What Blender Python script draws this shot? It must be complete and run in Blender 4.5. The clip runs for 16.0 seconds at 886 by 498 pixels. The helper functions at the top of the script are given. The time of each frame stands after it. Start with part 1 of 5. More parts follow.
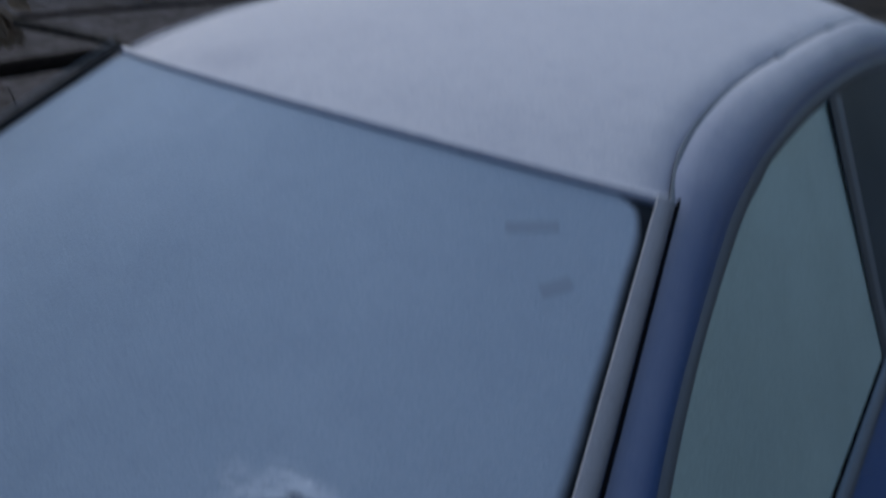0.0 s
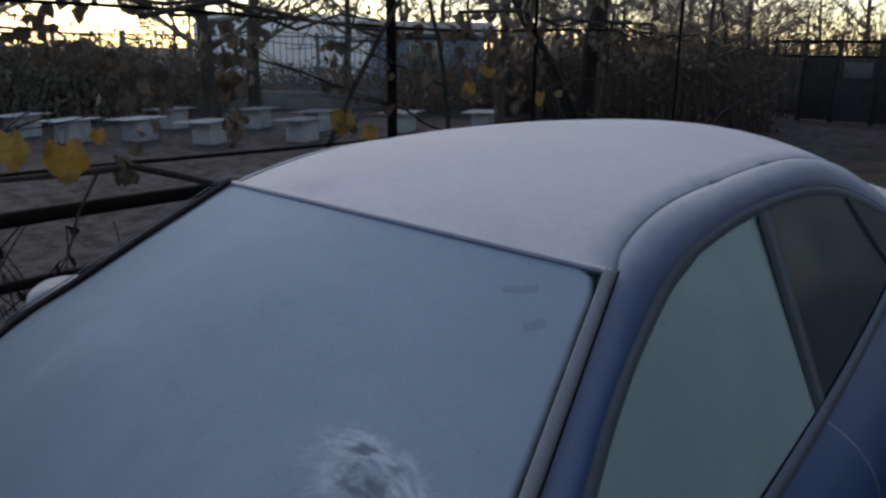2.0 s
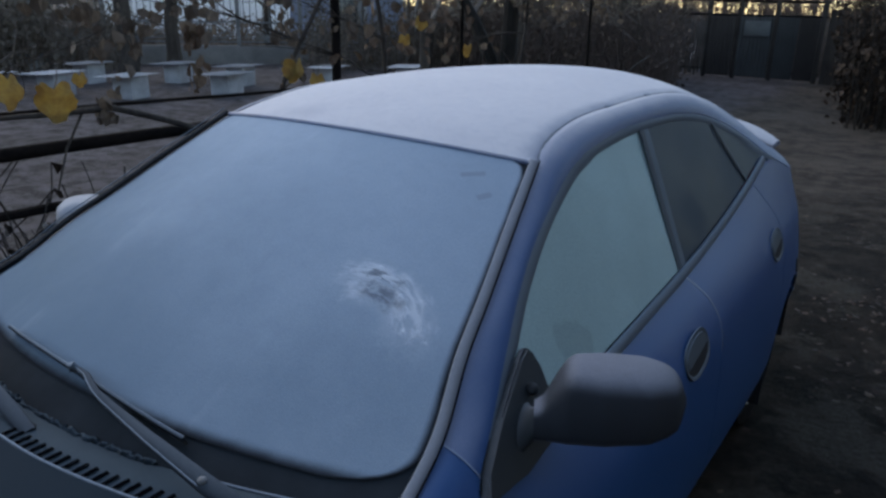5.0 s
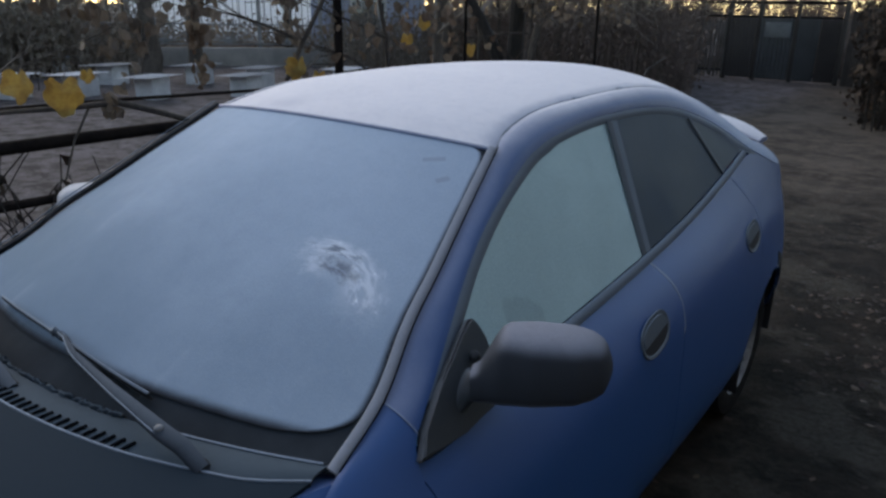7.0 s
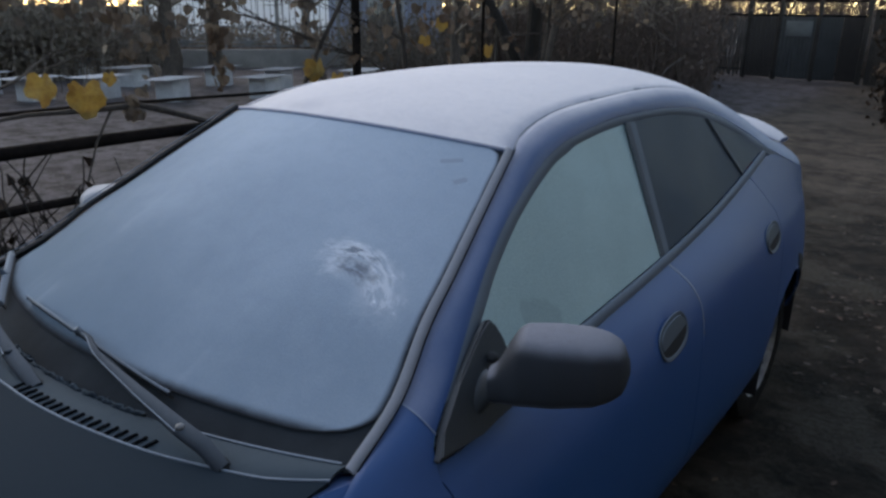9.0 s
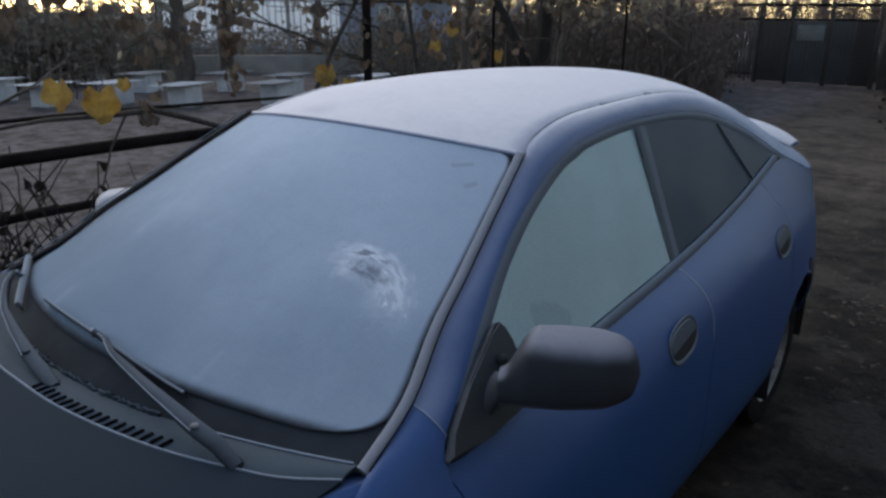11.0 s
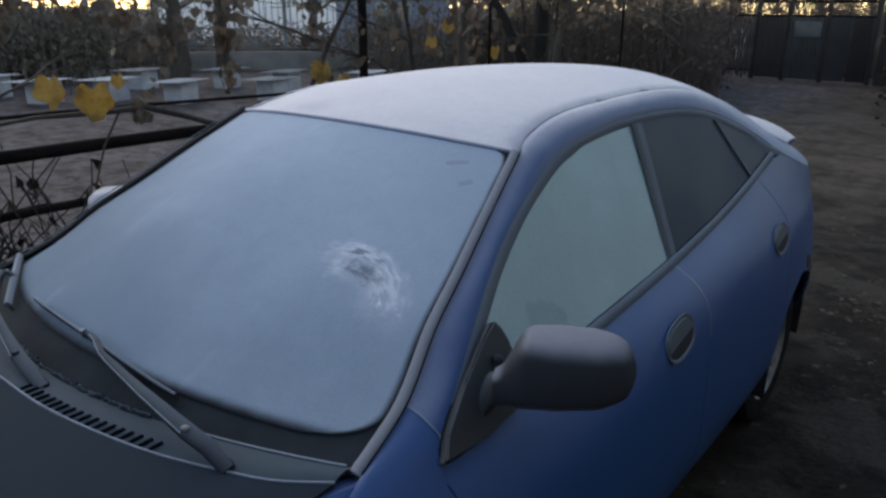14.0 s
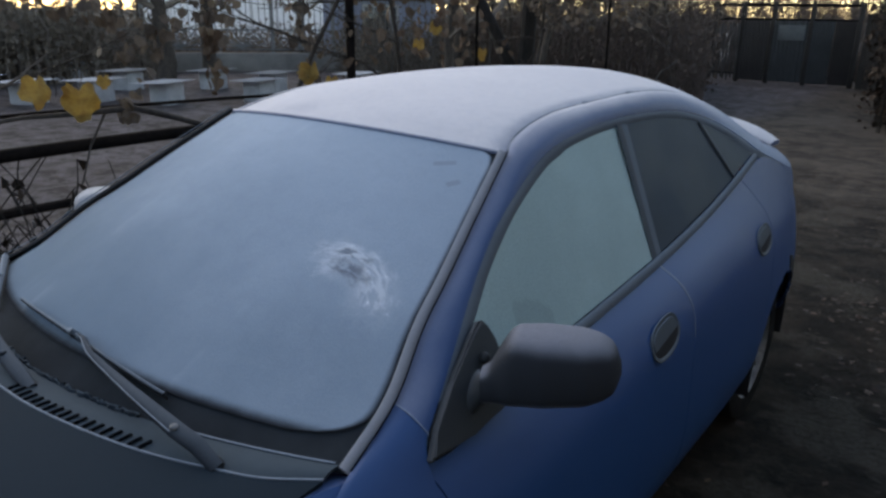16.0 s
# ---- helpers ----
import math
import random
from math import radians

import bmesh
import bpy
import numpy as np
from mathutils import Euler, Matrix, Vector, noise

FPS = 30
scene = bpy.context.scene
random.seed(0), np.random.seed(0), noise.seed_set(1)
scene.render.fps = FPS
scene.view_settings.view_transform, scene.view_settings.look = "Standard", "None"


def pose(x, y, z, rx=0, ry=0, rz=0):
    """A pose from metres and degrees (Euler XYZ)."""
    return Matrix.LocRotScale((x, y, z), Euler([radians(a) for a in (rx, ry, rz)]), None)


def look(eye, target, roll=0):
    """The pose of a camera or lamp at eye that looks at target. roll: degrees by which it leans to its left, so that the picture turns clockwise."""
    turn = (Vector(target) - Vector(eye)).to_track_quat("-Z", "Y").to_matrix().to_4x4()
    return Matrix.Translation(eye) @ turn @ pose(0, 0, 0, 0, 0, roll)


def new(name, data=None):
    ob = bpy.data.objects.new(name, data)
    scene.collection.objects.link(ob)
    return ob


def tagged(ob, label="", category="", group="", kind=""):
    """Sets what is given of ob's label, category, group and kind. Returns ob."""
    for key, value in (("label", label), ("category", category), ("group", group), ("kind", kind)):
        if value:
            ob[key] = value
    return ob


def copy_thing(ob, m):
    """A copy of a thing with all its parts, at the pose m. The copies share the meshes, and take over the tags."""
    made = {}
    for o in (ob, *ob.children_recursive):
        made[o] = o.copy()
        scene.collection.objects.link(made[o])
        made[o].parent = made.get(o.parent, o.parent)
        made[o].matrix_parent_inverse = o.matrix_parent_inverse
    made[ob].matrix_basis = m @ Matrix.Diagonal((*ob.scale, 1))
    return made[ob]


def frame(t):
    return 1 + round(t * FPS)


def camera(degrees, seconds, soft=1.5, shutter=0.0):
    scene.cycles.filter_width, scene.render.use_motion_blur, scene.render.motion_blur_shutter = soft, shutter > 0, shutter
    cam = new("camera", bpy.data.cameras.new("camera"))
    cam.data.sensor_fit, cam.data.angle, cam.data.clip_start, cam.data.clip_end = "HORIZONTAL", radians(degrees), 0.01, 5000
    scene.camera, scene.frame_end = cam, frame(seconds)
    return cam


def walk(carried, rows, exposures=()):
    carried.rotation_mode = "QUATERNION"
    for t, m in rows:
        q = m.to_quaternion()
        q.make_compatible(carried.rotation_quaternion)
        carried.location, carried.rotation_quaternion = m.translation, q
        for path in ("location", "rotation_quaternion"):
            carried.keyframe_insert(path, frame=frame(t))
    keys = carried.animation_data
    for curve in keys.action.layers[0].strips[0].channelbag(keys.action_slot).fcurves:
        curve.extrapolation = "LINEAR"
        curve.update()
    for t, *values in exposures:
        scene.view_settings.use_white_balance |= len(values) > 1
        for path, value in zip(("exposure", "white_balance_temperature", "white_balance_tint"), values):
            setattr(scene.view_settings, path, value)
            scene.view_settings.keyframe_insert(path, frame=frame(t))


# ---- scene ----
cam = camera(63.4, 16.0, 2.7, 0.6)
PATH = [
    (0, (0.742, 0.183, 1.564), (-0.366, 1.586, 0.668), 1.8),
    (0.5, (0.862, 0.144, 1.624), (-0.491, 1.52, 1.0775), 1.0),
    (0.9, (0.998, 0.078, 1.624), (-0.492, 1.346, 1.211), 0.9),
    (1, (1.001, 0.077, 1.616), (-0.488, 1.331, 1.154), 0.7),
    (1.5, (1.012, 0.039, 1.608), (-0.374, 1.38, 1.076), 1.3),
    (2, (0.999, -0.081, 1.611), (-0.292, 1.348, 1.071), 0.7),
    (2.1, (1.0, -0.105, 1.61), (-0.291, 1.323, 1.069), 0.7),
    (2.5, (1.073, -0.188, 1.625), (-0.255, 1.213, 1.103), 0.0),
    (3, (1.182, -0.249, 1.619), (-0.128, 1.139, 1.021), 1.2),
    (3.5, (1.22, -0.311, 1.627), (-0.088, 1.093, 1.064), 1.6),
    (4, (1.207, -0.414, 1.624), (0.029, 1.091, 1.033), 1.6),
    (4.5, (1.209, -0.505, 1.617), (0.112, 1.038, 0.975), 1.4),
    (7, (1.4, -0.51, 1.597), (0.247, 0.994, 0.957), 1.2),
    (7.5, (1.401, -0.511, 1.595), (0.244, 0.99, 0.957), 1.1),
    (8, (1.401, -0.513, 1.597), (0.236, 0.981, 0.957), 1.0),
    (8.5, (1.403, -0.516, 1.598), (0.222, 0.967, 0.962), 0.9),
    (9, (1.402, -0.514, 1.6), (0.212, 0.96, 0.961), 0.8),
    (11.5, (1.411, -0.528, 1.601), (0.195, 0.931, 0.976), 0.6),
    (12, (1.408, -0.524, 1.6), (0.192, 0.936, 0.975), 0.6),
    (12.5, (1.407, -0.52, 1.602), (0.191, 0.94, 0.978), 0.6),
    (13, (1.406, -0.515, 1.6), (0.193, 0.944, 0.969), 0.6),
    (13.5, (1.404, -0.51, 1.598), (0.193, 0.951, 0.966), 0.6),
    (14, (1.404, -0.51, 1.6), (0.197, 0.952, 0.965), 0.6),
    (14.5, (1.406, -0.518, 1.601), (0.213, 0.959, 0.972), 0.9),
    (15, (1.408, -0.521, 1.6), (0.218, 0.96, 0.974), 1.0),
    (15.5, (1.41, -0.524, 1.601), (0.227, 0.96, 0.969), 0.9),
    (16, (1.412, -0.521, 1.6), (0.231, 0.965, 0.97), 0.9),
]
walk(cam, [(t, look(eye, target, roll)) for t, eye, target, roll in PATH],
     [(0, 0.83, 7450, 12), (0.5, 0.68, 8400, 14), (1.0, 0.70, 9100, 15), (1.5, 0.60, 8900, 14), (2.0, 0.65, 8200, 13), (2.5, 0.90, 7800, 12), (3.5, 0.92, 7350, 12), (4.5, 1.15, 7300, 10.5), (7.0, 1.53, 8350, 12.5), (16.0, 1.51, 8500, 12.5)])

# ---------------------------------------------------------------- world and light
world = bpy.data.worlds.new("dawn_sky")
scene.world = world
world.use_nodes = True
wn = world.node_tree
wn.nodes.clear()
w_out = wn.nodes.new("ShaderNodeOutputWorld")
w_bg = wn.nodes.new("ShaderNodeBackground")
w_sky = wn.nodes.new("ShaderNodeTexSky")
w_sky.sky_type = "NISHITA"
w_sky.sun_disc = False
SUN_ELEVATION, SUN_ROTATION = radians(27.0), radians(-72)
w_sky.sun_elevation, w_sky.sun_rotation = SUN_ELEVATION, SUN_ROTATION
w_sky.air_density, w_sky.dust_density, w_sky.ozone_density = 1.0, 0.15, 1.0
w_bg.inputs["Strength"].default_value = 0.145
wn.links.new(w_sky.outputs[0], w_bg.inputs[0])
wn.links.new(w_bg.outputs[0], w_out.inputs[0])

sun_data = bpy.data.lights.new("sun", "SUN")
sun_data.energy, sun_data.angle, sun_data.color = 0.5, radians(60), (1.0, 0.9, 0.8)
sun = new("sun", sun_data)
sun_dir = Vector((math.sin(SUN_ROTATION), math.cos(SUN_ROTATION), math.tan(SUN_ELEVATION + radians(2))))
sun.matrix_world = look(sun_dir * 50, (0, 0, 0))


# ---------------------------------------------------------------- materials
def nodes_of(mat):
    return mat.node_tree.nodes, mat.node_tree.links


def base_mat(name, color, rough=0.7, metal=0.0, spec=0.4):
    m = bpy.data.materials.new(name)
    m.use_nodes = True
    b = m.node_tree.nodes["Principled BSDF"]
    b.inputs["Base Color"].default_value = (*color, 1)
    b.inputs["Roughness"].default_value = rough
    b.inputs["Metallic"].default_value = metal
    b.inputs["Specular IOR Level"].default_value = spec
    return m


def math_node(m, op, a, b=None, clamp=False):
    n, l = nodes_of(m)
    k = n.new("ShaderNodeMath")
    k.operation, k.use_clamp = op, clamp
    for i, v in enumerate((a, b)):
        if v is None:
            continue
        if isinstance(v, (int, float)):
            k.inputs[i].default_value = v
        else:
            l.new(v, k.inputs[i])
    return k.outputs[0]


def noise_out(m, scale, detail=4.0, rough=0.6, stretch=None):
    n, l = nodes_of(m)
    co = n.new("ShaderNodeNewGeometry").outputs["Position"]
    if stretch:
        mp = n.new("ShaderNodeMapping")
        mp.inputs["Scale"].default_value = stretch
        l.new(co, mp.inputs[0])
        co = mp.outputs[0]
    t = n.new("ShaderNodeTexNoise")
    t.inputs["Scale"].default_value, t.inputs["Detail"].default_value, t.inputs["Roughness"].default_value = scale, detail, rough
    l.new(co, t.inputs["Vector"])
    return t.outputs["Fac"]


def ramp(m, fac, stops):
    n, l = nodes_of(m)
    r = n.new("ShaderNodeValToRGB")
    while len(r.color_ramp.elements) < len(stops):
        r.color_ramp.elements.new(0.5)
    for e, (p, c) in zip(r.color_ramp.elements, stops):
        e.position, e.color = p, (*c, 1) if len(c) == 3 else c
    l.new(fac, r.inputs[0])
    return r.outputs[0]


def smooth(m, value, lo, hi, out_lo=0.0, out_hi=1.0):
    n, l = nodes_of(m)
    r = n.new("ShaderNodeMapRange")
    r.interpolation_type = "SMOOTHSTEP"
    for i, v in zip((1, 2, 3, 4), (lo, hi, out_lo, out_hi)):
        r.inputs[i].default_value = v
    l.new(value, r.inputs[0])
    return r.outputs[0]


def mix_rgb(m, fac, a, b):
    n, l = nodes_of(m)
    k = n.new("ShaderNodeMix")
    k.data_type = "RGBA"
    for sock, v in ((k.inputs[0], fac), (k.inputs[6], a), (k.inputs[7], b)):
        if isinstance(v, (int, float)):
            sock.default_value = v
        elif isinstance(v, tuple):
            sock.default_value = (*v, 1)
        else:
            l.new(v, sock)
    return k.outputs[2]


def bump(m, height, strength=0.3, dist=0.01):
    n, l = nodes_of(m)
    k = n.new("ShaderNodeBump")
    k.inputs["Strength"].default_value, k.inputs["Distance"].default_value = strength, dist
    l.new(height, k.inputs["Height"])
    l.new(k.outputs[0], n["Principled BSDF"].inputs["Normal"])


def set_in(m, name, out):
    n, l = nodes_of(m)
    l.new(out, n["Principled BSDF"].inputs[name])


def varied(name, c1, c2, scale, rough=0.8, fine=60.0, bump_d=0.004, metal=0.0, stretch=None):
    m = base_mat(name, c1, rough, metal)
    a = noise_out(m, scale, 5, 0.65, stretch)
    f = noise_out(m, fine, 3, 0.6, stretch)
    k = math_node(m, "ADD", math_node(m, "MULTIPLY", a, 0.65), math_node(m, "MULTIPLY", f, 0.35))
    set_in(m, "Base Color", mix_rgb(m, smooth(m, k, 0.35, 0.65), c1, c2))
    bump(m, f, 0.5, bump_d)
    return m


FROST = (0.71, 0.685, 0.695)


def frosted(name, color, lo, hi, least, most, rough=0.35, metal=0.0, frost=FROST, grain=420.0, spec=0.4, uneven=0.07, rime=""):
    """A painted or plastic surface with hoarfrost: thick on what faces up, thin on what stands upright."""
    m = base_mat(name, color, rough, metal, spec)
    n, l = nodes_of(m)
    g = n.new("ShaderNodeNewGeometry")
    sep = n.new("ShaderNodeSeparateXYZ")
    l.new(g.outputs["Normal"], sep.inputs[0])
    big = noise_out(m, 3.5, 4, 0.6)
    mid = noise_out(m, 38.0, 4, 0.65)
    fine = noise_out(m, grain, 2, 0.7)
    up = math_node(m, "ADD", math_node(m, "ABSOLUTE", sep.outputs[2]), math_node(m, "MULTIPLY", math_node(m, "SUBTRACT", big, 0.5), 0.25))
    cover = smooth(m, up, lo, hi, least, most)
    cover = math_node(m, "MULTIPLY", cover, smooth(m, noise_out(m, 1.7, 5, 0.7), 0.3, 0.7, 1 - uneven, 1 + 0.4 * uneven), clamp=True)
    cover = math_node(m, "MULTIPLY", cover, smooth(m, mid, 0.25, 0.6, 0.92, 1.0))
    cover = math_node(m, "MULTIPLY", cover, smooth(m, fine, 0.3, 0.62, 0.82, 1.0), clamp=True)
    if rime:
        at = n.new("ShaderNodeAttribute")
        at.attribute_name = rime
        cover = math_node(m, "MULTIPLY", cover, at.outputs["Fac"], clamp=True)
    set_in(m, "Base Color", mix_rgb(m, cover, color, frost))
    set_in(m, "Roughness", math_node(m, "ADD", math_node(m, "MULTIPLY", cover, 0.9 - rough), rough, clamp=True))
    bump(m, fine, 0.35, 0.0015)
    return m


BLUE = (0.006, 0.062, 0.195)
m_paint = frosted("frosted_blue_paint", BLUE, 0.69, 0.96, 0.03, 0.97, 0.45)
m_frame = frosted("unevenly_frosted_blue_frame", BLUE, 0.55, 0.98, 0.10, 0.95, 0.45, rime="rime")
m_wing = frosted("frosted_wing_paint", BLUE, 0.2, 0.8, 0.15, 0.95, 0.5)
m_side = frosted("thinly_frosted_blue_paint", BLUE, 0.78, 1.15, 0.018, 0.24, 0.42, uneven=0.5)
m_post = frosted("dark_window_post", (0.022, 0.030, 0.037), 0.3, 1.0, 0.05, 0.26, 0.7, frost=(0.42, 0.52, 0.62))
m_handle = frosted("dark_handle_plastic", (0.016, 0.022, 0.026), 0.4, 1.1, 0.02, 0.25, 0.6, spec=0.25)
m_lever = frosted("grey_lever_plastic", (0.042, 0.056, 0.070), 0.3, 1.1, 0.05, 0.4, 0.6, frost=(0.45, 0.52, 0.58), spec=0.25)
m_edge = frosted("frosted_panel_edge", (0.05, 0.085, 0.16), 0.0, 1.0, 0.14, 0.45, 0.7, frost=(0.55, 0.62, 0.72))
m_hood = frosted("dark_hood_paint", (0.015, 0.022, 0.029), 0.5, 1.0, 0.008, 0.034, 0.8, frost=(0.24, 0.37, 0.47), spec=0.03)
m_seal = frosted("frosted_grey_rubber", (0.046, 0.058, 0.073), 0.2, 1.0, 0.13, 0.42, 0.75, frost=(0.42, 0.52, 0.62))
m_trim = frosted("frosted_trim", (0.06, 0.062, 0.068), 0.1, 0.9, 0.30, 0.56, 0.8, frost=(0.60, 0.61, 0.66), spec=0.1)
m_cap = frosted("white_frosted_cap", (0.09, 0.10, 0.12), 0.0, 0.7, 0.35, 0.7, 0.7)
m_rubber = varied("black_rubber", (0.012, 0.013, 0.015), (0.03, 0.032, 0.035), 6.0, 0.75)
m_plastic = frosted("grey_mirror_plastic", (0.023, 0.027, 0.033), 0.35, 1.05, 0.02, 0.42, 0.75, frost=(0.44, 0.46, 0.54), spec=0.15)
m_cowl = frosted("grey_cowl_plastic", (0.022, 0.030, 0.038), 0.3, 1.05, 0.02, 0.14, 0.8, frost=(0.34, 0.45, 0.52), spec=0.06)
m_wiper = frosted("wiper_black_metal", (0.017, 0.021, 0.027), 0.4, 1.05, 0.02, 0.19, 0.8, frost=(0.42, 0.49, 0.56), spec=0.05)
m_dark = base_mat("dark_lining", (0.012, 0.012, 0.014), 0.9)
m_slot = base_mat("vent_slot_black", (0.004, 0.0045, 0.006), 1.0, 0.0, 0.0)
m_tyre = varied("tyre_rubber", (0.010, 0.010, 0.0105), (0.022, 0.021, 0.020), 9.0, 0.95)
m_tyre.node_tree.nodes["Principled BSDF"].inputs["Specular IOR Level"].default_value = 0.1
m_rim = varied("worn_silver_rim", (0.26, 0.265, 0.27), (0.12, 0.12, 0.125), 12.0, 0.5, metal=0.5)
m_lamp_red = base_mat("red_lamp", (0.25, 0.01, 0.01), 0.25)
m_lamp_clear = base_mat("headlamp_lens", (0.4, 0.42, 0.45), 0.15)
m_frit = frosted("black_edge_glass", (0.012, 0.014, 0.017), 0.2, 1.0, 0.02, 0.075, 0.85, frost=(0.34, 0.42, 0.48), spec=0.06, uneven=0.6)


def scrape_polar(m):
    """Angle and radius on the windscreen round the elbow of the scraping stroke."""
    n, l = nodes_of(m)
    pos = n.new("ShaderNodeNewGeometry").outputs["Position"]

    def dot(axis):
        sub = n.new("ShaderNodeVectorMath")
        sub.operation = "SUBTRACT"
        sub.inputs[1].default_value = SCRAPE_C
        l.new(pos, sub.inputs[0])
        k = n.new("ShaderNodeVectorMath")
        k.operation = "DOT_PRODUCT"
        k.inputs[1].default_value = axis
        l.new(sub.outputs[0], k.inputs[0])
        return k.outputs["Value"]
    a, b = dot((1.0, 0.0, 0.0)), dot((0.0, 0.887, 0.461))
    angle = math_node(m, "ARCTAN2", b, a)
    radius = math_node(m, "SQRT", math_node(m, "ADD", math_node(m, "MULTIPLY", a, a), math_node(m, "MULTIPLY", b, b)))
    return angle, radius


def elongated(m, vec, centre, size, warp, warp_scale):
    """1 inside an uneven oval round centre, 0 outside, in the scratch's own axes."""
    n, l = nodes_of(m)
    t = n.new("ShaderNodeTexNoise")
    t.inputs["Scale"].default_value, t.inputs["Detail"].default_value = warp_scale, 4.0
    l.new(vec, t.inputs["Vector"])
    off = n.new("ShaderNodeVectorMath")
    off.operation = "SUBTRACT"
    off.inputs[1].default_value = centre
    l.new(vec, off.inputs[0])
    div = n.new("ShaderNodeVectorMath")
    div.operation = "DIVIDE"
    div.inputs[1].default_value = size
    l.new(off.outputs[0], div.inputs[0])
    ln = n.new("ShaderNodeVectorMath")
    ln.operation = "LENGTH"
    l.new(div.outputs[0], ln.inputs[0])
    d = math_node(m, "ADD", ln.outputs["Value"], math_node(m, "MULTIPLY", math_node(m, "SUBTRACT", t.outputs["Fac"], 0.5), warp))
    return smooth(m, d, 1.0, 0.75), d


SCRAPE_C = (0.436, 0.330, 1.069)


def windscreen_frost():
    m = base_mat("windscreen_frost", (0.4, 0.45, 0.52), 0.9, 0, 0.08)
    n, l = nodes_of(m)
    big = noise_out(m, 2.2, 4, 0.55)
    fine = noise_out(m, 330.0, 2, 0.7)
    mid = noise_out(m, 26.0, 4, 0.65)
    col = mix_rgb(m, smooth(m, big, 0.3, 0.7), (0.30, 0.38, 0.465), (0.352, 0.432, 0.518))
    col = mix_rgb(m, math_node(m, "MULTIPLY", smooth(m, fine, 0.35, 0.65), 0.20), col, (0.55, 0.6, 0.68))
    col = mix_rgb(m, math_node(m, "MULTIPLY", smooth(m, mid, 0.4, 0.7), 0.12), col, (0.22, 0.27, 0.36))
    # colour shifts to a darker blue towards the lower, -x side
    thick = n.new("ShaderNodeAttribute")
    thick.attribute_name = "thickness"
    thin = smooth(m, math_node(m, "ADD", thick.outputs["Fac"], math_node(m, "MULTIPLY", math_node(m, "SUBTRACT", big, 0.5), 0.5)), 0.95, 0.0, 0.0, 0.85)
    col = mix_rgb(m, thin, col, (0.120, 0.178, 0.232))
    # long pale wipe marks that run up and down the glass
    wipe = noise_out(m, 1.0, 3, 0.5, (26.0, 1.6, 1.6))
    col = mix_rgb(m, math_node(m, "MULTIPLY", math_node(m, "MULTIPLY", smooth(m, wipe, 0.54, 0.75), smooth(m, big, 0.5, 0.62)), 0.16), col, (0.52, 0.58, 0.66))
    along, radius = scrape_polar(m)
    arcs = n.new("ShaderNodeCombineXYZ")
    l.new(math_node(m, "MULTIPLY", along, 2.6), arcs.inputs[0])
    l.new(math_node(m, "MULTIPLY", radius, 75.0), arcs.inputs[1])
    st = n.new("ShaderNodeTexNoise")
    st.inputs["Scale"].default_value, st.inputs["Detail"].default_value, st.inputs["Roughness"].default_value = 1.0, 5.0, 0.62
    st.inputs["Distortion"].default_value = 0.35
    l.new(arcs.outputs[0], st.inputs["Vector"])
    stroke = st.outputs["Fac"]
    crumbs = noise_out(m, 60.0, 4, 0.75)
    wob = math_node(m, "MULTIPLY", math_node(m, "SUBTRACT", noise_out(m, 32.0, 4, 0.65), 0.5), 0.055)
    rad = math_node(m, "ADD", radius, wob)
    turn = math_node(m, "ADD", along, math_node(m, "MULTIPLY", math_node(m, "SUBTRACT", crumbs, 0.5), 0.9))

    def band(r0, r1, soft_r, a0, a1, soft_a):
        k = math_node(m, "MULTIPLY", smooth(m, rad, r0 - soft_r, r0 + soft_r), smooth(m, rad, r1 + soft_r, r1 - soft_r))
        return math_node(m, "MULTIPLY", k, math_node(m, "MULTIPLY", smooth(m, turn, a0 - soft_a, a0 + soft_a), smooth(m, turn, a1 + soft_a, a1 - soft_a)))
    haze = band(0.055, 0.146, 0.020, 0.1, 2.2, 0.35)
    col = mix_rgb(m, math_node(m, "MULTIPLY", haze, 0.26), col, (0.58, 0.62, 0.68))
    outer = math_node(m, "MULTIPLY", band(0.104, 0.146, 0.012, 0.85, 2.20, 0.25), smooth(m, stroke, 0.38, 0.56))
    inner = math_node(m, "MULTIPLY", band(0.080, 0.136, 0.012, 0.38, 1.25, 0.2), smooth(m, stroke, 0.38, 0.56))
    far_lobe = math_node(m, "MULTIPLY", band(0.058, 0.112, 0.014, 1.75, 2.35, 0.25), smooth(m, stroke, 0.36, 0.6, 0.1, 0.7))
    white = math_node(m, "MAXIMUM", math_node(m, "MAXIMUM", outer, inner), far_lobe)
    col = mix_rgb(m, math_node(m, "MULTIPLY", white, 0.62), col, (0.70, 0.74, 0.80))
    lumps = math_node(m, "MULTIPLY", math_node(m, "MAXIMUM", outer, inner), smooth(m, crumbs, 0.58, 0.66))
    col = mix_rgb(m, math_node(m, "MULTIPLY", lumps, 0.7), col, (0.80, 0.83, 0.88))
    bare = math_node(m, "MULTIPLY", band(0.070, 0.106, 0.010, 1.05, 1.85, 0.2), smooth(m, stroke, 0.39, 0.52, 0.15, 1.0))
    slit = math_node(m, "MULTIPLY", band(0.116, 0.130, 0.005, 1.35, 2.0, 0.2), smooth(m, stroke, 0.52, 0.44))
    col = mix_rgb(m, math_node(m, "MULTIPLY", math_node(m, "MAXIMUM", bare, slit), 0.62), col, (0.075, 0.085, 0.11))
    at = n.new("ShaderNodeAttribute")
    at.attribute_name = "cover"
    edge = math_node(m, "ADD", at.outputs["Fac"], math_node(m, "MULTIPLY", math_node(m, "SUBTRACT", mid, 0.5), 0.3))
    col = mix_rgb(m, smooth(m, edge, 0.0, 0.95), (0.016, 0.019, 0.024), col)
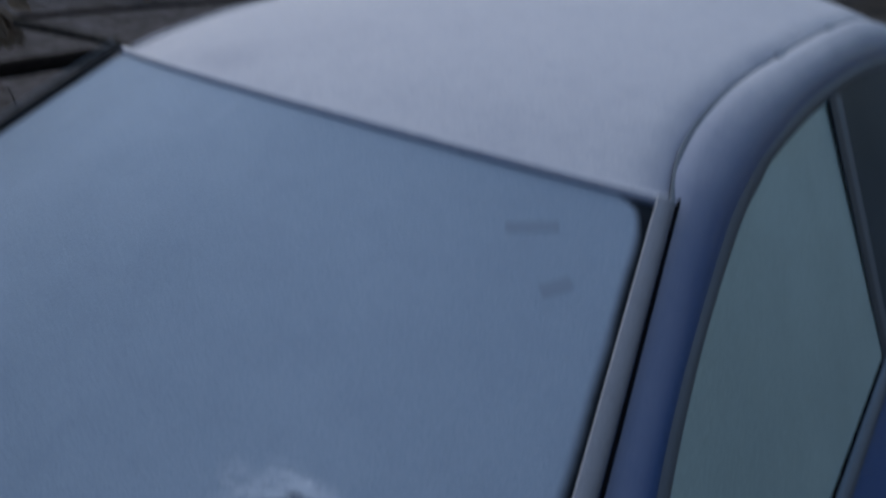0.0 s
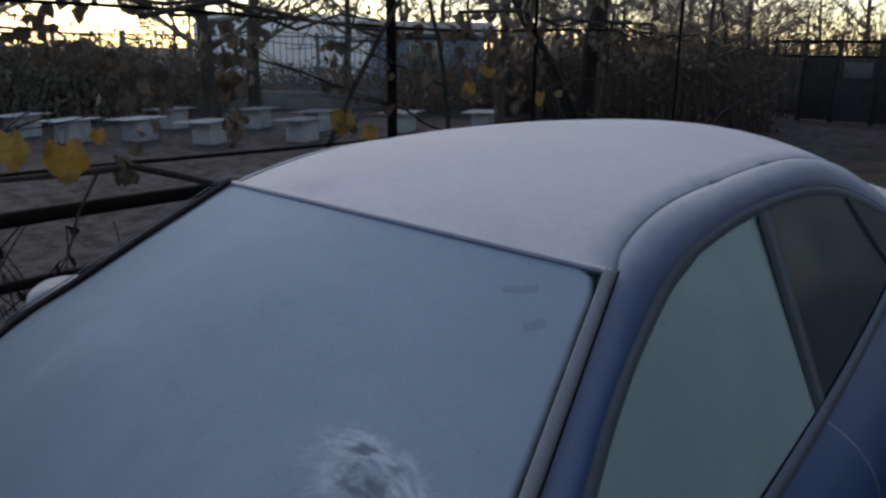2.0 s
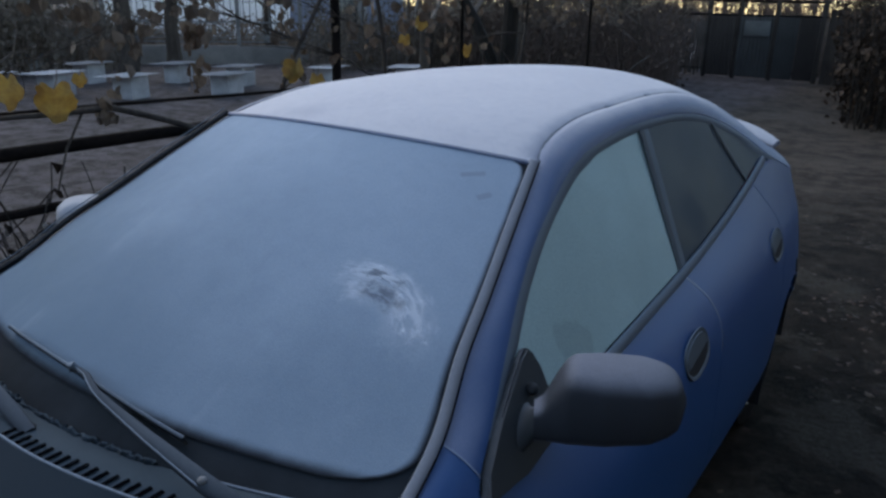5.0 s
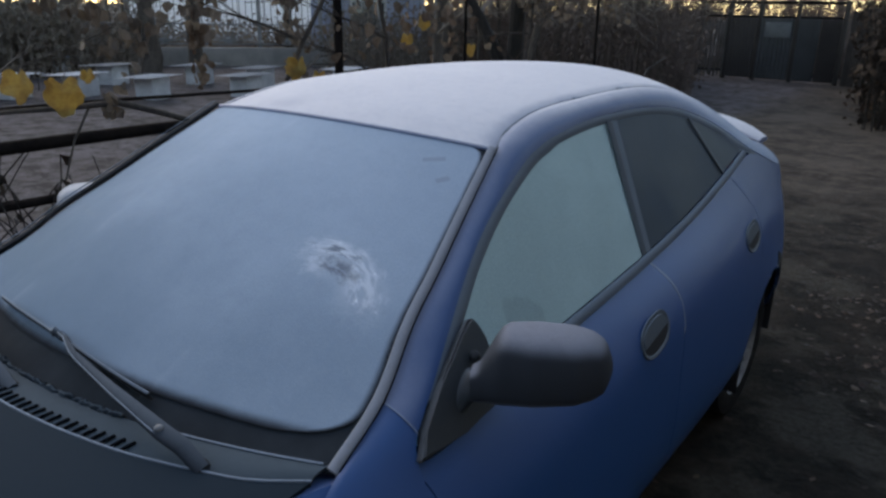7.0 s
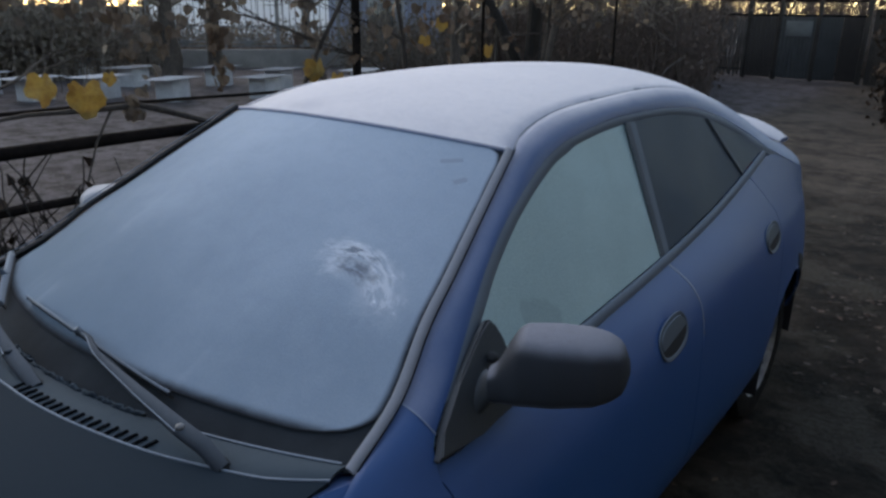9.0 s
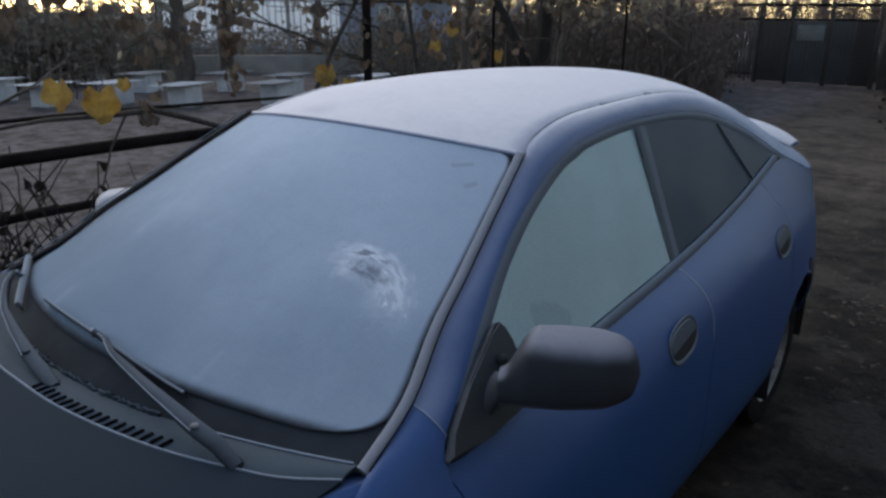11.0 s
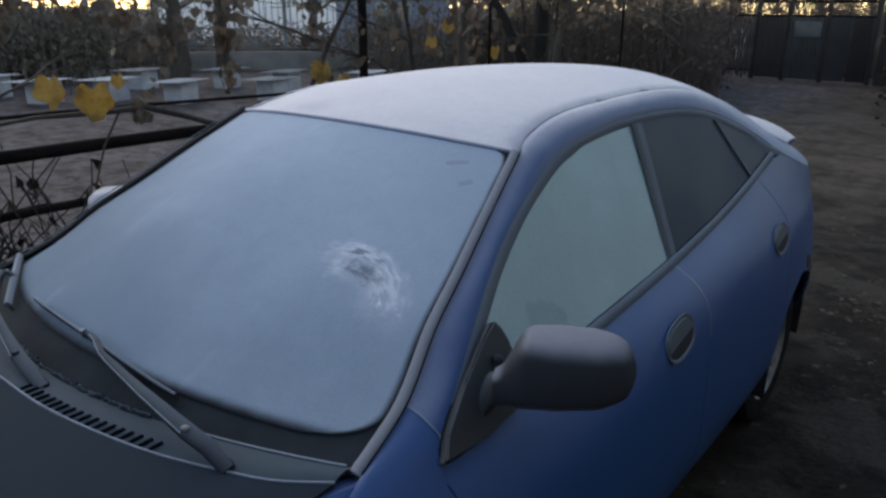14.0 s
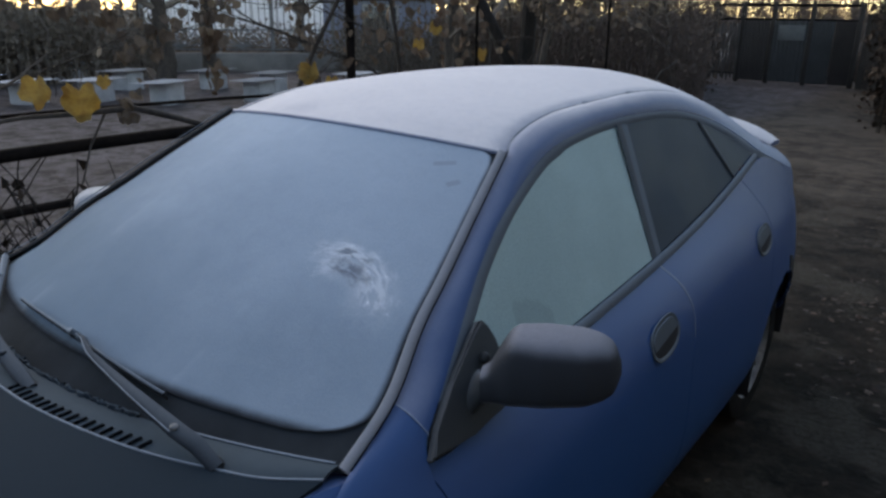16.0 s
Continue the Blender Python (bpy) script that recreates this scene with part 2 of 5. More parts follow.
    set_in(m, "Base Color", col)
    bump(m, math_node(m, "ADD", fine, math_node(m, "MULTIPLY", white, 1.5)), 0.5, 0.002)
    return m


def frosted_glass(name, tint, cover, streak_scale, thin_at=None):
    """A pane under hoarfrost: glass mixed with a scattered white layer."""
    m = base_mat(name, tint, 0.75, 0, 0.3)
    n, l = nodes_of(m)
    fine = noise_out(m, 300.0, 2, 0.7)
    big = noise_out(m, streak_scale, 4, 0.6)
    col = mix_rgb(m, smooth(m, big, 0.3, 0.7), tuple(c * 0.93 for c in tint), tuple(min(1, c * 1.06) for c in tint))
    col = mix_rgb(m, math_node(m, "MULTIPLY", smooth(m, fine, 0.35, 0.7), 0.25), col, tuple(min(1.0, 1.8 * c) for c in tint))
    set_in(m, "Base Color", col)
    bump(m, fine, 0.3, 0.001)
    glass = n.new("ShaderNodeBsdfPrincipled")
    glass.inputs["Base Color"].default_value = (0.35, 0.42, 0.42, 1)
    glass.inputs["Roughness"].default_value = 0.12
    glass.inputs["Transmission Weight"].default_value = 1.0
    mx = n.new("ShaderNodeMixShader")
    amount = smooth(m, big, 0.25, 0.75, cover - 0.06, cover + 0.06)
    if thin_at:
        # a place near the sill where the rime is thin and the dark cabin shows through
        pos = n.new("ShaderNodeNewGeometry").outputs["Position"]
        spot, _ = elongated(m, pos, thin_at, (0.3, 0.07, 0.06), 1.6, 11.0)
        amount = math_node(m, "SUBTRACT", amount, math_node(m, "MULTIPLY", spot, 0.13), clamp=True)
    l.new(amount, mx.inputs[0])
    l.new(glass.outputs[0], mx.inputs[1])
    l.new(n["Principled BSDF"].outputs[0], mx.inputs[2])
    l.new(mx.outputs[0], n["Material Output"].inputs[0])
    return m


m_wfrost = windscreen_frost()
m_glass_front = frosted_glass("frosted_green_glass", (0.33, 0.455, 0.455), 0.93, 2.0, (0.69, 0.70, 0.97))
m_glass_rear = frosted_glass("dark_tinted_glass", (0.030, 0.047, 0.064), 0.94, 3.0)
m_bark = varied("dark_bark", (0.028, 0.022, 0.018), (0.075, 0.06, 0.05), 5.0, 0.95, 45.0, 0.01, stretch=(1, 1, 0.3))
# much darker variant of the bark above
m_bark_dark = varied("blackish_bark", (0.010, 0.008, 0.007), (0.03, 0.024, 0.02), 5.0, 0.95, 45.0, 0.01, stretch=(1, 1, 0.3))
m_twig = varied("brown_twig", (0.12, 0.10, 0.088), (0.24, 0.20, 0.17), 9.0, 0.95)
m_brush = varied("red_brown_brush_twig", (0.055, 0.040, 0.036), (0.125, 0.092, 0.080), 5.0, 0.95)
m_rust = varied("rusty_dark_pipe", (0.006, 0.005, 0.0048), (0.018, 0.013, 0.011), 7.0, 0.95)
m_rust.node_tree.nodes["Principled BSDF"].inputs["Specular IOR Level"].default_value = 0.1


def leaf_mat(name, c1, c2, c3):
    m = base_mat(name, c1, 0.7, 0, 0.2)
    n, l = nodes_of(m)
    g = n.new("ShaderNodeNewGeometry")
    col = ramp(m, g.outputs["Random Per Island"], [(0.0, c1), (0.5, c2), (1.0, c3)])
    f = noise_out(m, 60.0, 3)
    col = mix_rgb(m, math_node(m, "MULTIPLY", smooth(m, f, 0.4, 0.7), 0.4), col, tuple(c * 0.5 for c in c1))
    set_in(m, "Base Color", col)
    return m


m_leaf_dry = leaf_mat("dry_brown_leaves", (0.115, 0.086, 0.068), (0.18, 0.13, 0.096), (0.25, 0.175, 0.12))
m_leaf_brush = leaf_mat("dull_brush_leaves", (0.055, 0.042, 0.036), (0.095, 0.070, 0.058), (0.14, 0.10, 0.08))
m_leaf_rust = leaf_mat("rust_leaves", (0.13, 0.085, 0.06), (0.19, 0.12, 0.08), (0.25, 0.17, 0.11))
m_leaf_green = leaf_mat("dark_evergreen", (0.095, 0.080, 0.066), (0.120, 0.100, 0.080), (0.150, 0.120, 0.096))
m_leaf_yellow = varied("yellow_vine_leaf", (0.52, 0.39, 0.13), (0.36, 0.23, 0.08), 22.0, 0.6, 90.0, 0.002)
m_frost_leaf = varied("frosted_pale_leaf", (0.34, 0.31, 0.29), (0.18, 0.15, 0.13), 30.0, 0.85, 120.0, 0.002)
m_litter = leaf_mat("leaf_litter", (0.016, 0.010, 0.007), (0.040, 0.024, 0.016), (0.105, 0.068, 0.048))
m_white = varied("whitewashed_block", (0.47, 0.48, 0.50), (0.32, 0.325, 0.335), 5.0, 0.85)
m_sheet = varied("frosted_corrugated_sheet", (0.43, 0.45, 0.48), (0.27, 0.285, 0.305), 4.0, 0.85)
m_conc = varied("grey_concrete", (0.24, 0.23, 0.22), (0.15, 0.145, 0.14), 2.0, 0.9)
m_iron = varied("painted_iron_fence", (0.20, 0.205, 0.21), (0.11, 0.115, 0.12), 5.0, 0.6)


def film_mat():
    m = varied("plastic_film", (0.88, 0.88, 0.90), (0.78, 0.79, 0.82), 0.8, 0.6)
    n, l = nodes_of(m)
    through_film = n.new("ShaderNodeBsdfTranslucent")
    through_film.inputs["Color"].default_value = (0.92, 0.93, 0.95, 1)
    mx = n.new("ShaderNodeMixShader")
    mx.inputs[0].default_value = 0.65
    l.new(n["Principled BSDF"].outputs[0], mx.inputs[1])
    l.new(through_film.outputs[0], mx.inputs[2])
    l.new(mx.outputs[0], n["Material Output"].inputs[0])
    return m


m_film = film_mat()
m_roofing = varied("slate_roof", (0.12, 0.12, 0.13), (0.2, 0.2, 0.21), 1.5, 0.8)
m_pane = base_mat("dark_window_pane", (0.03, 0.035, 0.04), 0.1)
m_bluewall = varied("faded_blue_wall", (0.27, 0.31, 0.42), (0.19, 0.22, 0.31), 1.2, 0.8)
m_gate = varied("dark_brown_sheet_metal", (0.026, 0.021, 0.020), (0.040, 0.033, 0.031), 1.6, 0.6)
m_gate_b = varied("blue_grey_sheet_metal", (0.030, 0.032, 0.034), (0.048, 0.050, 0.052), 1.6, 0.6)
m_board = varied("weathered_board", (0.022, 0.018, 0.016), (0.045, 0.038, 0.033), 2.0, 0.9)
m_picket = varied("pale_picket", (0.10, 0.09, 0.085), (0.05, 0.045, 0.042), 3.0, 0.9)
m_sign = varied("grey_sign_plate", (0.12, 0.125, 0.125), (0.08, 0.085, 0.085), 6.0, 0.6)


def ground_mat():
    m = base_mat("frosty_earth", (0.06, 0.05, 0.042), 0.95, 0, 0.2)
    n, l = nodes_of(m)
    sep = n.new("ShaderNodeSeparateXYZ")
    l.new(n.new("ShaderNodeNewGeometry").outputs["Position"], sep.inputs[0])
    big = noise_out(m, 0.55, 6, 0.65)
    patch = noise_out(m, 1.3, 5, 0.6)
    mid = noise_out(m, 4.2, 6, 0.7)
    fine = noise_out(m, 38.0, 5, 0.7)
    tiny = noise_out(m, 160.0, 3, 0.7)
    # earth by the car, shade put into its colour, with mossy grey islands
    shaded_earth = mix_rgb(m, smooth(m, mid, 0.36, 0.64), (0.0055, 0.0040, 0.0028), (0.025, 0.0185, 0.013))
    moss = math_node(m, "MULTIPLY", smooth(m, patch, 0.52, 0.60), smooth(m, fine, 0.3, 0.62, 0.25, 1.0))
    shaded_earth = mix_rgb(m, math_node(m, "MULTIPLY", moss, 0.85), shaded_earth, (0.054, 0.047, 0.036))
    # trodden earth further up the lane, painted paler for its brighter light
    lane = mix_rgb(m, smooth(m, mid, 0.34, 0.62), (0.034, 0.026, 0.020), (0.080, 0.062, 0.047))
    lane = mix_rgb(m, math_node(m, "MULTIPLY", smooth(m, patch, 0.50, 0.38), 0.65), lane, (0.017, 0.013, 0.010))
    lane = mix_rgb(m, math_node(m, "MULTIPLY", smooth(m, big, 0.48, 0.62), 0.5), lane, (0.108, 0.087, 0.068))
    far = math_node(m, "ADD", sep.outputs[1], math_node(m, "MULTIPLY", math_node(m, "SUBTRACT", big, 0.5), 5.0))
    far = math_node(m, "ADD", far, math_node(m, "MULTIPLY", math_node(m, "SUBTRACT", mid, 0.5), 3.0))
    col = mix_rgb(m, smooth(m, far, 5.0, 8.6), shaded_earth, lane)
    # hoarfrost on the open bed beyond the trellis
    bed = mix_rgb(m, smooth(m, mid, 0.36, 0.62), (0.030, 0.024, 0.022), (0.075, 0.062, 0.060))
    rime = math_node(m, "MULTIPLY", smooth(m, math_node(m, "ADD", math_node(m, "MULTIPLY", mid, 0.5), math_node(m, "MULTIPLY", fine, 0.5)), 0.42, 0.60), smooth(m, patch, 0.36, 0.6, 0.2, 0.8))
    bed = mix_rgb(m, rime, bed, (0.128, 0.114, 0.120))
    west = math_node(m, "ADD", sep.outputs[0], math_node(m, "MULTIPLY", big, 2.0))
    col = mix_rgb(m, smooth(m, west, -0.6, -1.6), col, bed)
    specks = math_node(m, "MULTIPLY", smooth(m, tiny, 0.62, 0.72), smooth(m, mid, 0.5, 0.7))
    col = mix_rgb(m, math_node(m, "MULTIPLY", specks, 0.4), col, (0.34, 0.34, 0.34))
    set_in(m, "Base Color", col)
    bump(m, math_node(m, "ADD", math_node(m, "MULTIPLY", mid, 2.0), fine), 0.55, 0.03)
    return m


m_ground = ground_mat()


# ---------------------------------------------------------------- mesh tools
def mesh_part(name, verts, faces, mat, parent=None, label="", flat=False):
    me = bpy.data.meshes.new(name)
    me.from_pydata([tuple(v) for v in verts], [], faces)
    me.materials.append(mat)
    if not flat:
        me.polygons.foreach_set("use_smooth", [True] * len(me.polygons))
    me.update()
    ob = new(name, me)
    if parent is not None:
        ob.parent = parent
    return tagged(ob, label)


def part(name, bm, mat, parent=None, label="", flat=False):
    bmesh.ops.recalc_face_normals(bm, faces=bm.faces)
    me = bpy.data.meshes.new(name)
    bm.to_mesh(me)
    bm.free()
    me.materials.append(mat)
    if not flat:
        me.polygons.foreach_set("use_smooth", [True] * len(me.polygons))
        me.set_sharp_from_angle(angle=radians(38))
    ob = new(name, me)
    if parent is not None:
        ob.parent = parent
    return tagged(ob, label)


def thing(name, label, category, group="", kind="", at=(0, 0, 0)):
    ob = new(name)
    ob.empty_display_size = 0.2
    ob.location = at
    return tagged(ob, label, category, group, kind)


def catmull(knots, u):
    """Point at u (0 to 1) on a smooth line through the knots, by knot number."""
    k = np.asarray(knots, float)
    n = len(k) - 1
    p = min(max(u, 0.0), 1.0) * n
    i = min(int(p), n - 1)
    t = p - i
    p1, p2 = k[i], k[i + 1]
    p0 = k[i - 1] if i > 0 else 2 * p1 - p2
    p3 = k[i + 2] if i + 2 <= n else 2 * p2 - p1
    return 0.5 * (2 * p1 + (p2 - p0) * t + (2 * p0 - 5 * p1 + 4 * p2 - p3) * t * t + (3 * p1 - p0 - 3 * p2 + p3) * t ** 3)


def curve_of(table):
    """A smooth function of y through rows (y, a, b, ...)."""
    rows = np.asarray(table, float)
    ys, vs = rows[:, 0], rows[:, 1:]
    slopes = np.gradient(vs, ys, axis=0)

    def f(y):
        y = min(max(y, ys[0]), ys[-1])
        i = min(int(np.searchsorted(ys, y, "right")) - 1, len(ys) - 2)
        h = ys[i + 1] - ys[i]
        t = (y - ys[i]) / h
        return (2 * t ** 3 - 3 * t * t + 1) * vs[i] + (t ** 3 - 2 * t * t + t) * h * slopes[i] + (3 * t * t - 2 * t ** 3) * vs[i + 1] + (t ** 3 - t * t) * h * slopes[i + 1]
    return f


def sheet(fn, nu, nv, mirror=1, thick=0.0):
    """A bmesh over fn(u, v), u and v from 0 to 1; thick: metres added inwards."""
    bm = bmesh.new()
    grid = [[None] * (nv + 1) for _ in range(nu + 1)]
    for i in range(nu + 1):
        for j in range(nv + 1):
            p = fn(i / nu, j / nv)
            grid[i][j] = bm.verts.new((p[0] * mirror, p[1], p[2]))
    for i in range(nu):
        for j in range(nv):
            bm.faces.new((grid[i][j], grid[i + 1][j], grid[i + 1][j + 1], grid[i][j + 1]))
    if thick:
        thicken(bm, thick)
    return bm


def thicken(bm, thick, centre=Vector((0, 1.2, 0.6))):
    bmesh.ops.recalc_face_normals(bm, faces=bm.faces)
    bm.normal_update()
    f0 = max(bm.faces, key=lambda f: f.calc_area())
    out = f0.normal.dot(f0.calc_center_median() - centre) > 0
    bmesh.ops.solidify(bm, geom=list(bm.faces), thickness=thick if out else -thick)


def tube(points, radii, sides=8, cap=True):
    """Verts and faces of a round bar along points."""
    pts = [Vector(p) for p in points]
    if isinstance(radii, (int, float)):
        radii = [radii] * len(pts)
    verts, faces = [], []
    up = Vector((0.13, 0.21, 0.97))
    for i, p in enumerate(pts):
        d = (pts[min(i + 1, len(pts) - 1)] - pts[max(i - 1, 0)]).normalized()
        a = d.cross(up)
        if a.length < 0.05:
            a = d.cross(Vector((1, 0, 0)))
        a.normalize()
        b = d.cross(a)
        for k in range(sides):
            t = 2 * math.pi * k / sides
            verts.append(p + (a * math.cos(t) + b * math.sin(t)) * radii[i])
    for i in range(len(pts) - 1):
        for k in range(sides):
            k2 = (k + 1) % sides
            faces.append((i * sides + k, i * sides + k2, (i + 1) * sides + k2, (i + 1) * sides + k))
    if cap:
        faces.append(tuple(range(sides))[::-1])
        faces.append(tuple(range((len(pts) - 1) * sides, len(pts) * sides)))
    return verts, faces


def merge(*lists):
    verts, faces = [], []
    for v, f in lists:
        o = len(verts)
        verts += list(v)
        faces += [tuple(i + o for i in q) for q in f]
    return verts, faces


def box_bm(size, at=(0, 0, 0), bevel=0.01, turn=(0, 0, 0), seg=2):
    bm = bmesh.new()
    bmesh.ops.create_cube(bm, size=1)
    bmesh.ops.scale(bm, vec=size, verts=bm.verts)
    if bevel:
        bmesh.ops.bevel(bm, geom=list(bm.edges), offset=min(bevel, min(size) * 0.45), segments=seg, affect="EDGES", profile=0.6)
    bmesh.ops.transform(bm, matrix=pose(*at, *turn), verts=bm.verts)
    return bm


def strip(curve_pts, normals, width, height):
    """Verts and faces of a low rounded bar that follows a line: side and up per point."""
    verts, faces = [], []
    prof = ((-0.5, 0.0), (-0.5, 0.6), (-0.25, 1.0), (0.25, 1.0), (0.5, 0.6), (0.5, 0.0))
    n = len(prof)
    for i, p in enumerate(curve_pts):
        p = Vector(p)
        d = (Vector(curve_pts[min(i + 1, len(curve_pts) - 1)]) - Vector(curve_pts[max(i - 1, 0)])).normalized()
        up = Vector(normals[i])
        up = (up - d * up.dot(d)).normalized()
        side = d.cross(up)
        for a, b in prof:
            verts.append(p + side * a * width + up * b * height)
    for i in range(len(curve_pts) - 1):
        for k in range(n):
            k2 = (k + 1) % n
            faces.append((i * n + k, i * n + k2, (i + 1) * n + k2, (i + 1) * n + k))
    faces.append(tuple(range(n))[::-1])
    faces.append(tuple(range((len(curve_pts) - 1) * n, len(curve_pts) * n)))
    return verts, faces


def bm_from(verts, faces):
    bm = bmesh.new()
    vs = [bm.verts.new(v) for v in verts]
    for f in faces:
        bm.faces.new([vs[i] for i in f])
    return bm


# ---------------------------------------------------------------- ground
def build_ground():
    xs = sorted({round(v, 2) for v in list(np.arange(-12, 8.01, 0.25)) + [-400, -200, -100, -60, -40, -28, -20, -16, 12, 20, 40, 100, 200, 400]})
    ys = sorted({round(v, 2) for v in list(np.arange(-4, 16.01, 0.25)) + [-400, -200, -80, -30, -12, -6, 18, 20, 24, 30, 40, 60, 100, 200, 400]})
    verts = []
    for x in xs:
        for y in ys:
            near = max(0.0, 1 - max(abs(x + 2) / 9, abs(y - 6) / 10))
            rough = 0.02 * noise.noise(Vector((x * 1.1, y * 1.1, 0))) + 0.012 * noise.noise(Vector((x * 3.1, y * 3.1, 4)))
            verts.append((x, y, rough * min(1, near * 4)))
    n = len(ys)
    faces = [(i * n + j, (i + 1) * n + j, (i + 1) * n + j + 1, i * n + j + 1) for i in range(len(xs) - 1) for j in range(n - 1)]
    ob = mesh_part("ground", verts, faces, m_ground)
    tagged(ob, "dark trodden earth with leaf litter and patches of hoarfrost", "ground", kind="structure")


build_ground()

# ---------------------------------------------------------------- the car
# lines of the left side (x > 0), from the foot of the front pillar to the tail
ROOF_EDGE = [(.699, .141, .905), (.672, .276, .960), (.632, .397, 1.044), (.602, .507, 1.105), (.565, .640, 1.183), (.510, .835, 1.292),
             (.478, .930, 1.327), (.463, 1.09, 1.357), (.458, 1.30, 1.367), (.458, 1.60, 1.374), (.458, 1.85, 1.360), (.458, 2.14, 1.314),
             (.463, 2.40, 1.247), (.480, 2.62, 1.170), (.530, 2.85, 1.060)]
FRAME_EDGE = [(.757, .245, .890), (.715, .360, .965), (.675, .463, 1.035), (.631, .582, 1.116), (.593, .712, 1.186), (.554, .890, 1.257),
              (.540, .990, 1.285), (.532, 1.08, 1.299), (.521, 1.30, 1.318), (.521, 1.60, 1.317), (.530, 1.85, 1.297), (.556, 2.08, 1.246),
              (.603, 2.270, 1.172), (.650, 2.405, 1.102), (.688, 2.65, 1.018)]
GLASS_EDGE = [(.750, .283, .896), (.712, .390, .965), (.681, .500, 1.024), (.636, .624, 1.106), (.593, .778, 1.185), (.559, .947, 1.248),
              (.547, 1.04, 1.268), (.540, 1.112, 1.282), (.533, 1.32, 1.296), (.533, 1.60, 1.297), (.541, 1.80, 1.280), (.558, 1.971, 1.250),
              (.598, 2.180, 1.182), (.634, 2.275, 1.130), (.652, 2.318, 1.104)]
BELT = [(.283, .750, .896), (.50, .742, .912), (.806, .731, .933), (.964, .725, .942), (1.31, .713, .966), (1.82, .688, 1.022), (2.05, .674, 1.060), (2.318, .652, 1.104)]
belt = curve_of(BELT)

# lines along the flank: y, x, z
SIDE_LINES = [
    [(-1.25, .56, .66), (-.8, .655, .80), (-.3, .70, .875), (.12, .706, .900), (.283, .757, .874), (.5, .749, .890), (.806, .738, .911), (1.31, .720, .944), (1.82, .695, 1.000), (2.075, .682, 1.040), (2.4, .664, 1.082), (2.65, .688, 1.014), (2.9, .652, .966), (3.1, .61, .945), (3.27, .55, .93)],
    [(-1.25, .64, .60), (-.8, .745, .74), (-.3, .79, .80), (.12, .797, .825), (.283, .800, .826), (.806, .797, .852), (1.31, .790, .880), (1.82, .776, .905), (2.1, .765, .917), (2.4, .745, .925), (2.65, .727, .915), (2.9, .675, .895), (3.1, .63, .88), (3.27, .565, .87)],
    [(-1.25, .68, .52), (-.8, .79, .64), (-.3, .832, .70), (.283, .838, .73), (.806, .838, .765), (1.31, .832, .79), (1.82, .82, .81), (2.1, .81, .82), (2.4, .79, .825), (2.65, .760, .82), (2.9, .70, .80), (3.1, .63, .78), (3.3, .55, .77)],
    [(-1.25, .70, .43), (-.8, .815, .50), (-.3, .846, .55), (.283, .852, .57), (1.31, .849, .60), (2.1, .84, .62), (2.4, .826, .62), (2.65, .788, .62), (2.9, .725, .60), (3.1, .64, .58), (3.33, .55, .57)],
    [(-1.25, .69, .33), (-.8, .81, .36), (-.3, .84, .38), (.283, .845, .39), (1.31, .843, .40), (2.1, .838, .42), (2.4, .822, .43), (2.65, .776, .43), (2.9, .705, .42), (3.1, .63, .42), (3.33, .54, .42)],
    [(-1.25, .64, .22), (-.3, .79, .24), (.283, .795, .24), (1.31, .795, .25), (2.1, .785, .26), (2.4, .77, .27), (2.65, .715, .28), (2.9, .65, .30), (3.1, .60, .32), (3.3, .52, .34)],
]
SIDE_F = [curve_of(r) for r in SIDE_LINES]


def flank(y, w):
    ks = [(f(y)[0], y, f(y)[1]) for f in SIDE_F]
    return catmull(ks, w)


def seam_front(w):
    return 0.262 + 0.06 * w


def seam_mid(w):
    return 1.308 + 0.028 * math.sin(math.pi * min(1.0, w / 0.55))


def seam_back(w):
    return float(np.interp(w, (0, 0.2, 0.4, 0.6, 1.0), (2.10, 2.19, 2.18, 2.08, 1.98)))


WHEELS = {"front": -0.24, "rear": 2.36}
ARCH_R, ARCH_Z = 0.345, 0.315


def flank_panel(name, y0, y1, nu, nv, side, parent, label="", mat=None):
    """A panel of the flank between two upright seams, with the wheel arch cut out of it."""
    gap = 0.0015

    def fn(u, v):
        a, b = y0(v) + gap, y1(v) - gap
        return flank(a + (b - a) * u, v)
    bm = sheet(fn, nu, nv, side)
    for cy in WHEELS.values():
        inside = {v for v in bm.verts if math.hypot(v.co.y - cy, v.co.z - ARCH_Z) < ARCH_R}
        if not inside:
            continue
        bmesh.ops.delete(bm, geom=[f for f in bm.faces if all(v in inside for v in f.verts)], context="FACES")
        for v in bm.verts:
            if v in inside:
                d = math.hypot(v.co.y - cy, v.co.z - ARCH_Z)
                v.co.y = cy + (v.co.y - cy) * ARCH_R / max(d, 0.01)
                v.co.z = ARCH_Z + (v.co.z - ARCH_Z) * ARCH_R / max(d, 0.01)
        loose = [v for v in bm.verts if not v.link_faces]
        bmesh.ops.delete(bm, geom=loose, context="VERTS")
    thicken(bm, 0.014)
    return part(name, bm, mat or m_side, parent, label)


def windscreen(s, v):
    """Point of the windscreen: s -1 to 1 across, v 0 to 1 from the foot to the roof."""
    e = catmull([(.694, .141, .904), (.667, .276, .957), (.627, .397, 1.040), (.597, .507, 1.101), (.560, .640, 1.179), (.505, .832, 1.288)], v)
    c = np.array((0, -.045, .917)) * (1 - v) + np.array((0, .735, 1.322)) * v + np.array((0, -.010, .018)) * math.sin(math.pi * v)
    k = 1 - s * s
    return np.array((e[0] * s, e[1] + (c[1] - e[1]) * k, e[2] + (c[2] - e[2]) * k))


